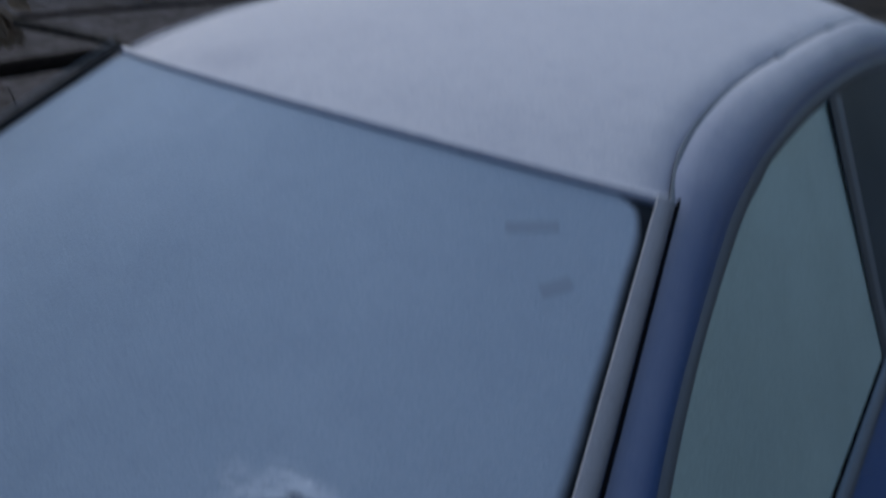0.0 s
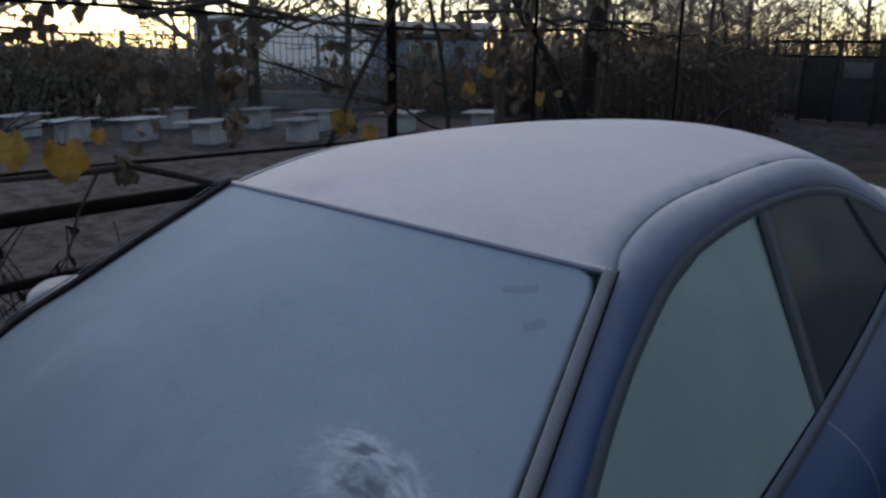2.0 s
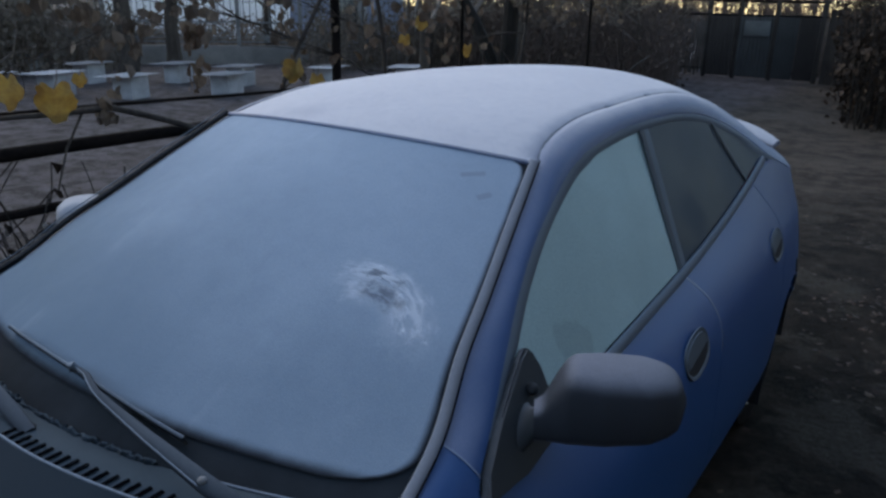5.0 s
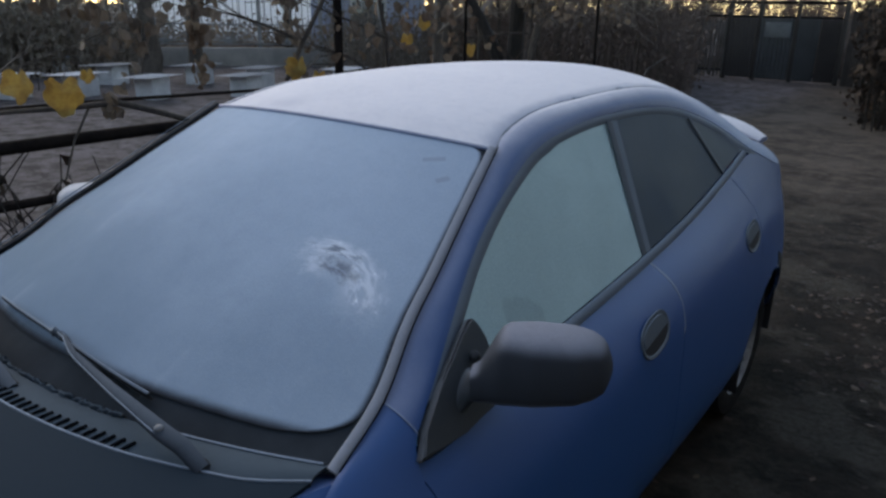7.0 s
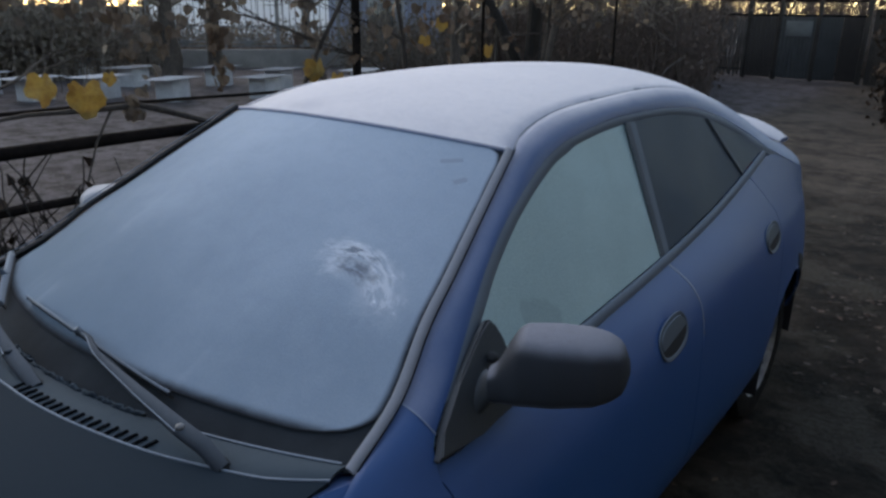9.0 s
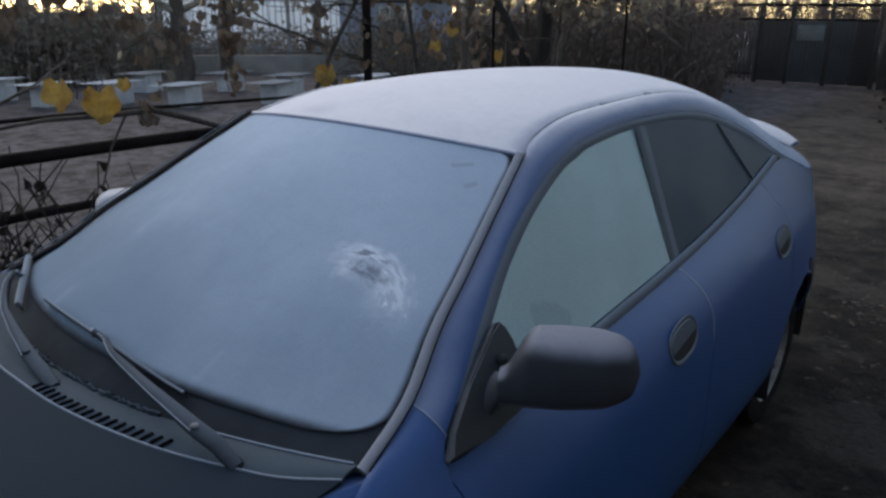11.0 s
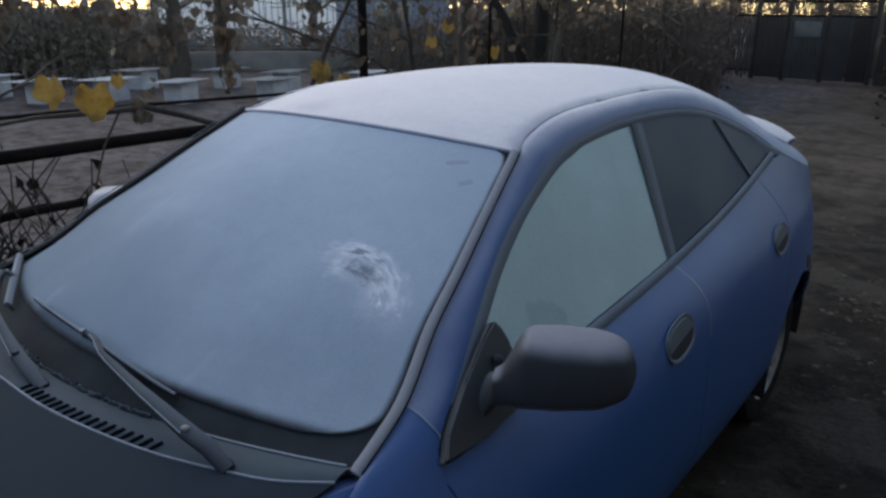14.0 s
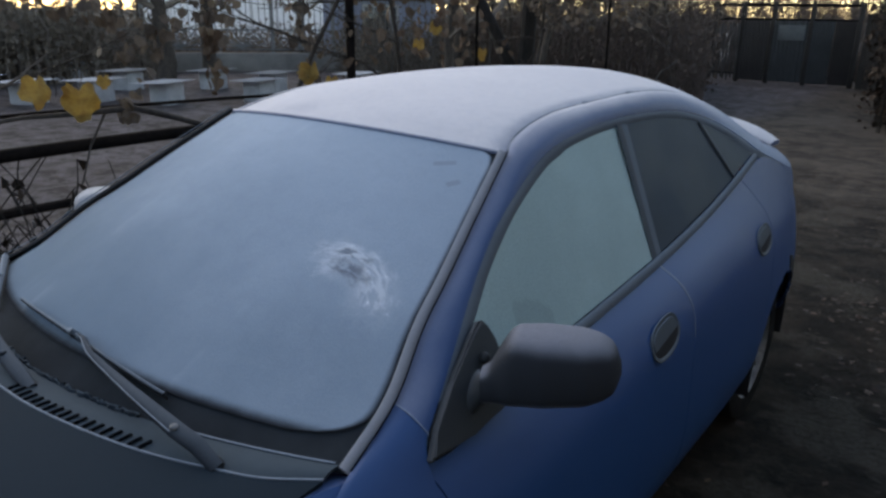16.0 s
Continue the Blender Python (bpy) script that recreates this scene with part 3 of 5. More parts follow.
def windscreen_normal(s, v):
    a = Vector(windscreen(s + 0.01, v) - windscreen(s - 0.01, v))
    b = Vector(windscreen(s, min(v + 0.01, 1)) - windscreen(s, max(v - 0.01, 0)))
    return a.cross(b).normalized()


def on_glass(x, v, lift=0.0):
    s = x / windscreen(1, v)[0]
    return Vector(windscreen(s, v)) + windscreen_normal(s, v) * lift


ROOF_MID = [(0, .735, 1.330), (0, .86, 1.362), (0, 1.06, 1.392), (0, 1.30, 1.409), (0, 1.60, 1.413), (0, 1.85, 1.411), (0, 2.12, 1.395), (0, 2.36, 1.360)]


def roof_at(s, v):
    e = catmull(ROOF_EDGE[5:13], v)
    c = catmull(ROOF_MID, v)
    k = 1 - abs(s) ** 2.2
    drop = 0.010 * max(0, (abs(s) - 0.93) / 0.07) ** 2
    return np.array((e[0] * s * 0.997, e[1] + (c[1] - e[1]) * k, e[2] + (c[2] - e[2]) * k - drop))


HOOD_REAR = curve_of([(0, -.122, .947), (.2, -.112, .945), (.34, -.085, .940), (.457, -.050, .934), (.55, -.007, .927), (.63, .038, .920), (.69, .100, .911)])


def hood_at(s, v):
    x0 = 0.69 * s
    yr, zr = HOOD_REAR(abs(x0))
    x1, yf, zf = 0.555 * s, -1.22 - 0.10 * (1 - s * s), 0.66 + 0.04 * (1 - s * s)
    x = x0 + (SIDE_F[0](yr + (yf - yr) * v)[0] * 0.985 * s - x0) * min(1, v * 3) if v > 0 else x0
    y = yr + (yf - yr) * v
    z = zr + (zf - zr) * v + 0.085 * math.sin(math.pi * v * 0.95) * (0.55 + 0.45 * (1 - s * s))
    return np.array((x if v < 1 else x1, y, z))


def build_wheel(y, side, parent):
    wheel = part("wheel", bm_from(*tube([(side * 0.66, y, 0.295), (side * 0.70, y, 0.295)], 0.05, 12)), m_dark, parent, "road wheel with worn alloy rim")
    prof = [(-0.09, 0.20), (-0.095, 0.25), (-0.088, 0.283), (-0.07, 0.293), (0.0, 0.296), (0.07, 0.293), (0.088, 0.283), (0.095, 0.25), (0.09, 0.20), (0.07, 0.192), (-0.07, 0.192)]
    n = 40

    def lathe(profile, cx):
        verts, faces = [], []
        for i in range(n):
            a = 2 * math.pi * i / n
            for dx, r in profile:
                verts.append((side * (cx + dx - 0.02), y + r * math.cos(a), 0.295 + r * math.sin(a)))
        k = len(profile)
        for i in range(n):
            for j in range(k):
                faces.append((i * k + j, i * k + (j + 1) % k, ((i + 1) % n) * k + (j + 1) % k, ((i + 1) % n) * k + j))
        return verts, faces
    part("tyre", bm_from(*lathe(prof, 0.690)), m_tyre, wheel, "dirty black tyre")
    rim = [(0.088, 0.196), (0.075, 0.186), (0.05, 0.178), (0.02, 0.175), (0.02, 0.183), (0.07, 0.2)]
    bits = [lathe(rim, 0.690)]
    bits.append(lathe([(0.06, 0.055), (0.075, 0.045), (0.08, 0.002), (0.03, 0.002), (0.03, 0.055)], 0.690))
    for i in range(7):
        a = 2 * math.pi * i / 7 + 0.2
        p0 = (side * 0.735, y + 0.04 * math.cos(a), 0.295 + 0.04 * math.sin(a))
        p1 = (side * 0.728, y + 0.185 * math.cos(a), 0.295 + 0.185 * math.sin(a))
        bits.append(tube([p0, p1], [0.022, 0.016], 6))
    part("rim", bm_from(*merge(*bits)), m_rim, wheel, "silver alloy rim")
    part("brake_disc", bm_from(*tube([(side * 0.685, y, 0.295), (side * 0.70, y, 0.295)], 0.14, 24)), m_dark, wheel)
    return wheel


def build_mirror(side, parent, shift=Vector((0, 0, 0)), shell=None):
    """Outside mirror: a rounded housing swept back on a short arm."""
    n_a, n_s = 28, 32
    verts, faces = [], []
    axis0, axis1 = Vector((0.764, 0.409, 1.007)) + shift, Vector((0.976, 0.520, 1.022)) + shift
    out = (axis1 - axis0)
    length = out.length
    out.normalize()
    up = Vector((-0.06, 0.02, 1.0))
    up = (up - out * up.dot(out)).normalized()
    back = up.cross(out)
    if back.y < 0:
        back = -back
    for i in range(n_s + 1):
        t = i / n_s
        half_h = float(np.interp(t, (0, 0.06, 0.15, 0.21, 0.27, 0.5, 0.72, 0.86, 0.94, 0.98, 1.0), (0.029, 0.034, 0.053, 0.064, 0.069, 0.067, 0.063, 0.055, 0.043, 0.029, 0.010)))
        depth = float(np.interp(t, (0, 0.1, 0.22, 0.45, 0.75, 0.93, 1.0), (0.026, 0.032, 0.048, 0.062, 0.060, 0.042, 0.012)))
        low = float(np.interp(t, (0, 0.06, 0.15, 0.21, 0.27, 0.5, 0.72, 0.9, 1.0), (-0.031, -0.028, -0.010, 0.000, 0.005, 0.004, 0.001, -0.001, -0.003)))
        c = axis0 + out * (t * length) + up * low + back * (0.035 * t)
        for k in range(n_a):
            a = 2 * math.pi * k / n_a
            ca, sa = math.cos(a), math.sin(a)
            e = 0.5
            px = math.copysign(abs(ca) ** e, ca) * half_h
            py = math.copysign(abs(sa) ** (0.9 if sa < 0 else 0.45), sa) * depth * (1.25 if sa < 0 else 0.75)
            verts.append(c + up * px + back * py)
    for i in range(n_s):
        for k in range(n_a):
            k2 = (k + 1) % n_a
            faces.append((i * n_a + k, i * n_a + k2, (i + 1) * n_a + k2, (i + 1) * n_a + k))
    faces.append(tuple(range(n_a)))
    faces.append(tuple(range(n_s * n_a, (n_s + 1) * n_a)))
    bm = bm_from(verts, faces)
    bmesh.ops.scale(bm, vec=(side, 1, 1), verts=bm.verts)
    mirror = part("wing_mirror", bm, shell or m_plastic, parent, "dark grey frosted door mirror")
    # rear-facing mirror glass
    c = axis0 + out * (0.55 * length) + back * 0.068
    gv = []
    for k in range(24):
        a = 2 * math.pi * k / 24
        q = c + out * math.copysign(abs(math.cos(a)) ** 0.6, math.cos(a)) * 0.064 + up * math.copysign(abs(math.sin(a)) ** 0.6, math.sin(a)) * 0.042
        gv.append(q)
    gv += [q + back * 0.004 for q in gv]
    bm = bm_from(gv, [tuple(range(24)), tuple(range(24, 48))] + [(k, (k + 1) % 24, 24 + (k + 1) % 24, 24 + k) for k in range(24)])
    bmesh.ops.scale(bm, vec=(side, 1, 1), verts=bm.verts)
    part("mirror_glass", bm, base_mat("mirror_silver", (0.8, 0.82, 0.84), 0.05, 1.0), mirror)
    # arm and the three-cornered base in the window corner
    along_base, across = Vector((-0.27, 0.80, 0.53)), Vector((0.384, 0.596, -0.704))
    foot, neck = Vector((0.735, 0.418, 0.928)), Vector((0.764, 0.409, 1.007)) + up * -0.031 + out * 0.012
    v, f, n_r, n_k = [], [], 10, 24
    for i in range(n_r):
        t = i / (n_r - 1)
        flare = (1 - t) ** 2.2
        for k in range(n_k):
            a = 2 * math.pi * k / n_k
            wide = foot + along_base * (0.074 * math.cos(a)) + across * (0.030 * math.sin(a))
            slim = neck + up * (0.027 * math.cos(a)) + back * (0.026 * math.sin(a))
            c = foot.lerp(neck, t)
            v.append(c + (wide - foot) * flare + (slim - neck) * (1 - flare))
    f = [(i * n_k + k, i * n_k + (k + 1) % n_k, (i + 1) * n_k + (k + 1) % n_k, (i + 1) * n_k + k) for i in range(n_r - 1) for k in range(n_k)]
    f += [tuple(range(n_k)), tuple(range((n_r - 1) * n_k, n_r * n_k))]
    bm = bm_from(v, f)
    bmesh.ops.scale(bm, vec=(side, 1, 1), verts=bm.verts)
    part("arm", bm, m_handle, mirror)
    tri = [(0.764, 0.258, 0.888), (0.741, 0.300, 0.918), (0.714, 0.376, 0.968), (0.688, 0.474, 1.028), (0.679, 0.505, 1.040), (0.684, 0.522, 1.026), (0.697, 0.528, 0.996), (0.712, 0.530, 0.965), (0.730, 0.535, 0.930), (0.757, 0.500, 0.890), (0.764, 0.380, 0.884)]
    away = Vector((0.88, 0, 0.48)).normalized()
    tv = [Vector(p) - away * 0.006 for p in tri] + [Vector(p) + away * 0.016 for p in tri]
    m = len(tri)
    bm = bm_from(tv, [tuple(range(m)), tuple(range(m, 2 * m))] + [(k, (k + 1) % m, m + (k + 1) % m, m + k) for k in range(m)])
    bmesh.ops.bevel(bm, geom=list(bm.edges), offset=0.006, segments=2, affect="EDGES")
    bmesh.ops.scale(bm, vec=(side, 1, 1), verts=bm.verts)
    part("mirror_base", bm, m_handle, mirror)
    bm = bmesh.new()
    bmesh.ops.create_uvsphere(bm, u_segments=12, v_segments=8, radius=0.011)
    bmesh.ops.translate(bm, vec=(0.728, 0.470, 0.990), verts=bm.verts)
    bmesh.ops.scale(bm, vec=(side, 1, 1), verts=bm.verts)
    part("pivot_cap", bm, m_rubber, mirror)


HANDLE_TILT = radians(3)


def build_handle(y, w, side, parent):
    """Oval dished door handle: rim, dark cup and lever."""
    c = Vector(flank(y, w))
    du = (Vector(flank(y + 0.01, w)) - Vector(flank(y - 0.01, w))).normalized()
    dv = (Vector(flank(y, w - 0.01)) - Vector(flank(y, w + 0.01))).normalized()
    nrm = dv.cross(du)
    if nrm.x < 0:
        nrm = -nrm
    du, dv = du * math.cos(HANDLE_TILT) + dv * math.sin(HANDLE_TILT), dv * math.cos(HANDLE_TILT) - du * math.sin(HANDLE_TILT)
    n = 32

    def oval(a, b, off):
        pts = []
        for k in range(n):
            t = 2 * math.pi * k / n
            ct, sn = math.cos(t), math.sin(t)
            pts.append(c + du * (math.copysign(abs(ct) ** 0.8, ct) * a) + dv * (math.copysign(abs(sn) ** 0.8, sn) * b + 0.10 * ct * b) + nrm * off)
        return pts
    rings = [oval(0.089, 0.047, 0.000), oval(0.088, 0.046, 0.004), oval(0.082, 0.040, 0.004), oval(0.079, 0.037, 0.002)]
    verts = [p for r in rings for p in r]
    faces = [(r * n + k, r * n + (k + 1) % n, (r + 1) * n + (k + 1) % n, (r + 1) * n + k) for r in range(3) for k in range(n)]
    bm = bm_from(verts, faces)
    bmesh.ops.scale(bm, vec=(side, 1, 1), verts=bm.verts)
    handle = part("door_handle", bm, m_lever, parent, "dark grey oval recessed handle")
    bm = bm_from(oval(0.080, 0.038, 0.0022), [tuple(range(n))])
    bmesh.ops.scale(bm, vec=(side, 1, 1), verts=bm.verts)
    part("cup", bm, m_dark, handle, "dark finger recess", flat=True)
    # the lever closes the upper part of the cup and leaves a dark slot for the fingers below it
    def upper(a, b, off):
        pts = []
        for k in range(n):
            t = 2 * math.pi * k / n
            ct, sn = math.cos(t), math.sin(t)
            rise = max(math.copysign(abs(sn) ** 0.8, sn) * b, -0.14 * b)
            pts.append(c + du * (math.copysign(abs(ct) ** 0.8, ct) * a) + dv * (rise + 0.10 * ct * b) + nrm * off)
        return pts
    bm = bm_from(upper(0.076, 0.035, 0.0050) + upper(0.078, 0.037, 0.0018), [tuple(range(n))] + [(k, (k + 1) % n, n + (k + 1) % n, n + k) for k in range(n)])
    bmesh.ops.scale(bm, vec=(side, 1, 1), verts=bm.verts)
    part("lever", bm, m_lever, handle, "grey handle lever")


def glass_top(y):
    """Height and place of the upper glass edge over y."""
    return GLASS_TOP(y)


GLASS_TOP = curve_of([(p[1], p[0], p[2]) for p in GLASS_EDGE])


def pane(y0, y1, side, parent, mat, name, label, nu=24, nv=10):
    """Side glass between two slanting edges y0(v), y1(v), v 0 at the belt."""
    def fn(u, v):
        a, b = y0(v), y1(v)
        y = a + (b - a) * u
        bx, bz = belt(y)
        tx, tz = glass_top(y)
        tz = max(tz, bz + 0.0005)
        t = v
        return (bx + (tx - bx) * t - 0.008, y, bz + (tz - bz) * t)
    return part(name, sheet(fn, nu, nv, side, 0.004), mat, parent, label)


def side_bar(p0, p1, width, side, parent, mat, name="window_bar", height=0.010, curve=0.0):
    pts = [Vector(p0).lerp(Vector(p1), t) + Vector((0, curve * math.sin(math.pi * t), 0)) for t in np.linspace(0, 1, 9)]
    v, f = strip(pts, [(0.88, 0, 0.48)] * 9, width, height)
    bm = bm_from(v, f)
    bmesh.ops.scale(bm, vec=(side, 1, 1), verts=bm.verts)
    return part(name, bm, mat, parent)


def build_car():
    car = thing("car", "blue five-door car covered in hoarfrost, parked on earth", "car")
    # roof
    part("roof", sheet(lambda u, v: roof_at(u * 2 - 1, v), 48, 48, 1, 0.012), m_paint, car, "roof under thick white hoarfrost")
    # windscreen: black-edged glass, and the frost that lies on it
    ws = part("windscreen", sheet(lambda u, v: windscreen(u * 2 - 1, v), 48, 32, 1, 0.005), m_frit, car, "windscreen with black edge band")

    def frost_at(u, v):
        vv = 0.074 + 0.925 * v + 0.012 * (1 - v) * (1 - (u * 2 - 1) ** 2)
        lim = 0.982
        dist = min(v / 0.10, 1.0)
        lim -= 0.15 * (1 - math.sqrt(max(0, 1 - (1 - dist) ** 2)))
        dist = min((1 - v) / 0.05, 1.0)
        lim -= 0.05 * (1 - math.sqrt(max(0, 1 - (1 - dist) ** 2)))
        s = (u * 2 - 1) * lim
        p = Vector(windscreen(s, vv)) + windscreen_normal(s, vv) * 0.004
        return p
    n_u, n_v = 80, 80
    layer = part("frost_layer", sheet(frost_at, n_u, n_v), m_wfrost, ws, "pale blue frost, scratched off in one spot")
    cover = layer.data.attributes.new("cover", "FLOAT", "POINT")
    thin = []
    for i in range(n_u + 1):
        for j in range(n_v + 1):
            u, v = i / n_u, j / n_v
            thin.append(min(1.0, v / 0.035, (1 - v) / 0.028 + 0.6, u / 0.018, (1 - u) / 0.008))
    cover.data.foreach_set("value", thin)
    # drives the colour shift: grows towards +x and up the glass
    frost_tone = layer.data.attributes.new("thickness", "FLOAT", "POINT")
    frost_tone.data.foreach_set("value", [min(1.0, max(0.0, 0.60 * i / n_u + 0.85 * j / n_v - 0.12)) for i in range(n_u + 1) for j in range(n_v + 1)])
    for x, v, a, b in ((0.415, 0.935, 0.042, 0.008), (0.468, 0.885, 0.018, 0.009)):
        pts = [on_glass(x + a * (t - 0.5), v + 0.02 * (t - 0.5), 0.0042) for t in np.linspace(0, 1, 5)]
        vv, ff = strip(pts, [windscreen_normal(x / 0.55, v)] * 5, b * 1.7, 0.0002)
        part("sticker", bm_from(vv, ff), base_mat("sticker_under_frost", (0.255, 0.315, 0.385), 0.8), ws)
    # rubber along the top of the windscreen and down both sides
    top = [Vector(windscreen(s, 1.0)) + Vector((0, 0.004, 0.003)) for s in np.linspace(-1, 1, 33)]
    v, f = strip(top, [(0, -0.3, 1)] * 33, 0.014, 0.009)
    part("top_seal", bm_from(v, f), m_wing, ws)
    for side in (1, -1):
        pts = [Vector(catmull(ROOF_EDGE[:6], t)) + Vector((-0.004, -0.004, 0.004)) for t in np.linspace(0, 1, 26)]
        v, f = strip(pts, [(0.75, -0.35, 0.6)] * 26, 0.0195, 0.0055 if side > 0 else 0.012)
        bm = bm_from(v, f)
        bmesh.ops.scale(bm, vec=(side, 1, 1), verts=bm.verts)
        part("pillar_trim", bm, m_trim if side > 0 else m_rubber, ws, "frosted grey strip along the screen" if side > 0 else "raised black strip along the screen")
        gap = [p + Vector((0.0105, 0.006, 0.001)) for p in pts] if side > 0 else [p + Vector((0.016, -0.004, 0.014)) * 0.9 for p in pts]
        v, f = strip(gap, [(0.75, -0.35, 0.6)] * 26, 0.0022 if side > 0 else 0.0035, 0.0050 if side > 0 else 0.002)
        bm = bm_from(v, f)
        bmesh.ops.scale(bm, vec=(side, 1, 1), verts=bm.verts)
        part("strip_edge", bm, m_slot if side > 0 else m_seal, ws)
        # roof joint
        pts = [Vector(catmull(ROOF_EDGE[5:13], t)) for t in np.linspace(0, 1, 40)]
        v, f = strip([p + Vector((0.002, 0, -0.006)) for p in pts], [(0.25, 0, 1)] * 40, 0.007, 0.004)
        bm = bm_from(v, f)
        bmesh.ops.scale(bm, vec=(side, 1, 1), verts=bm.verts)
        joint = part("roof_joint", bm, m_post, car)
        for t in (0.43, 0.56):
            p = Vector(catmull(ROOF_EDGE[5:13], t))
            bm = box_bm((0.010, 0.036, 0.003), (p.x + 0.005, p.y, p.z - 0.001), 0.002, (0, 15, 0))
            bmesh.ops.scale(bm, vec=(side, 1, 1), verts=bm.verts)
            part("joint_cover", bm, m_seal, joint)
        # arched side frame

        def frame_at(u, v):
            first = 1.0 - 0.62 * v
            u = (first + (14 - first) * u) / 14
            a, b = catmull(ROOF_EDGE, u), catmull(FRAME_EDGE, u)
            swell = (0.009 + 0.006 * min(1.0, max(0.0, (u - 0.30) / 0.15))) * math.sin(math.pi * v) ** 0.7
            return a + (b - a) * v + np.array((0.72, 0, 0.6)) * swell + np.array((0, 0, -0.004)) * (1 if v in (0,) else 0)
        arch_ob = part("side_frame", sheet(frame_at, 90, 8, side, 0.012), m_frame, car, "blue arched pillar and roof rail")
        # pale cover graded along y: full on the roof rail, less at both ends
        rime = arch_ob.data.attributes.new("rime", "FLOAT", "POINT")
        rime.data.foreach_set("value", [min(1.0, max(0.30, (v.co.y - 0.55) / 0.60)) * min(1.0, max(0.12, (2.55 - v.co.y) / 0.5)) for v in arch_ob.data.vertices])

        def seal_at(u, v):
            u = (0.8 + 13.2 * u) / 14
            a, b = catmull(FRAME_EDGE, u), catmull(GLASS_EDGE, u)
            return a + (b - a) * v + np.array((0.85, 0, 0.5)) * (0.004 * math.sin(math.pi * v) - 0.002 - 0.006 * v)
        part("window_seal", sheet(seal_at, 90, 4, side, 0.010), m_seal, car, "frosted grey window frame")
        # flank panels
        part_f = flank_panel("front_fender", lambda w: -1.25, seam_front, 46, 30, side, car)
        door_f = flank_panel("front_door", seam_front, seam_mid, 30, 24, side, car, "blue door with frosted window")
        door_r = flank_panel("rear_door", seam_mid, seam_back, 30, 30, side, car, "blue door with darker window")
        flank_panel("rear_quarter", seam_back, lambda w: 3.27, 46, 30, side, car)
        # root of the pillar behind the fender

        def root_at(u, v, frame_at=frame_at):
            a, above = np.array(frame_at(0.0, u)), np.array(frame_at(0.012, u))
            y_low = 0.03 + 0.232 * u
            b, under = flank(y_low, 0.17), flank(y_low, 0.20)
            ta, tb = (a - above) / np.linalg.norm(a - above), (under - b) / np.linalg.norm(under - b)
            reach = np.linalg.norm(b - a)
            h0, h1 = 2 * v ** 3 - 3 * v * v + 1, 3 * v * v - 2 * v ** 3
            return a * h0 + b * h1 + (ta * (v ** 3 - 2 * v * v + v) + tb * (v ** 3 - v * v)) * reach + np.array((0.8, 0, 0.6)) * 0.0025
        part("pillar_root", sheet(root_at, 16, 20, side, 0.004), m_side, car, "foot of the pillar, plain blue")
        edge = [Vector(root_at(t, 0.0)) + Vector((0.001, -0.001, 0.001)) for t in np.linspace(0.06, 1.0, 14)]
        v, f = strip(edge, [(0.7, -0.2, 0.7)] * 14, 0.0028, 0.0012)
        bm = bm_from(v, f)
        bmesh.ops.scale(bm, vec=(side, 1, 1), verts=bm.verts)
        part("panel_edge", bm, m_edge, car, "thin line of rime on the panel joint")
        pts = [Vector(flank(seam_mid(w) + 0.0015, w)) for w in np.linspace(0.0, 0.44, 24)]
        v, f = strip(pts, [(0.9, 0, 0.4)] * 24, 0.008, 0.0012)
        bm = bm_from(v, f)
        bmesh.ops.scale(bm, vec=(side, 1, 1), verts=bm.verts)
        part("door_edge", bm, m_edge, door_f, "line of rime along the door joint")

        def lip_at(u, v):
            y = -1.2 + 1.44 * u
            p = flank(y, 0.0)
            return (p[0] - 0.075 * v + 0.001, y, p[2] - 0.001 - 0.012 * v)
        part("fender_lip", sheet(lip_at, 40, 4, side, 0.004), m_side, car)
        # moulding under the glass
        pts = [Vector((belt(y)[0] + 0.002, y, belt(y)[1] - 0.011)) for y in np.linspace(0.56, 2.325, 50)]
        v, f = strip(pts, [(0.9, 0, 0.42)] * 50, 0.026, 0.008)
        bm = bm_from(v, f)
        bmesh.ops.scale(bm, vec=(side, 1, 1), verts=bm.verts)
        part("belt_moulding", bm, m_seal, car, "frosted grey strip under the windows")
        # glass
        mid0 = lambda v: 1.300 + 0.075 * v
        pane(lambda v: 0.292, lambda v: mid0(v) - 0.001, side, door_f, m_glass_front, "window", "frosted pale green window", 48, 14)
        pane(lambda v: mid0(v) + 0.014, lambda v: 2.045 - 0.095 * v, side, door_r, m_glass_rear, "window", "dark window thinly frosted", 30, 14)
        pane(lambda v: 2.057 - 0.095 * v, lambda v: 2.312, side, door_r, m_glass_rear, "quarter_window", "small dark corner window", 16, 10)
        side_bar((belt(1.305)[0] - .003, 1.300, belt(1.305)[1] - 0.01), (.531, 1.376, 1.300), 0.030, side, door_f, m_post, "window_post", 0.003)
        side_bar((belt(1.335)[0] - .003, 1.330, belt(1.33)[1] - 0.01), (.531, 1.410, 1.300), 0.034, side, door_r, m_seal, "window_post", 0.001)
        side_bar((belt(2.05)[0] - .002, 2.050, belt(2.05)[1]), (.553, 1.958, 1.256), 0.015, side, door_r, m_post, "window_bar", 0.003)
        build_handle(1.133, 0.328, side, door_f)
        build_handle(2.055, 0.330, side, door_r)
        if side > 0:
            build_mirror(side, car)
        else:
            build_mirror(side, car, Vector((-0.045, 0.05, -0.035)), m_cap)
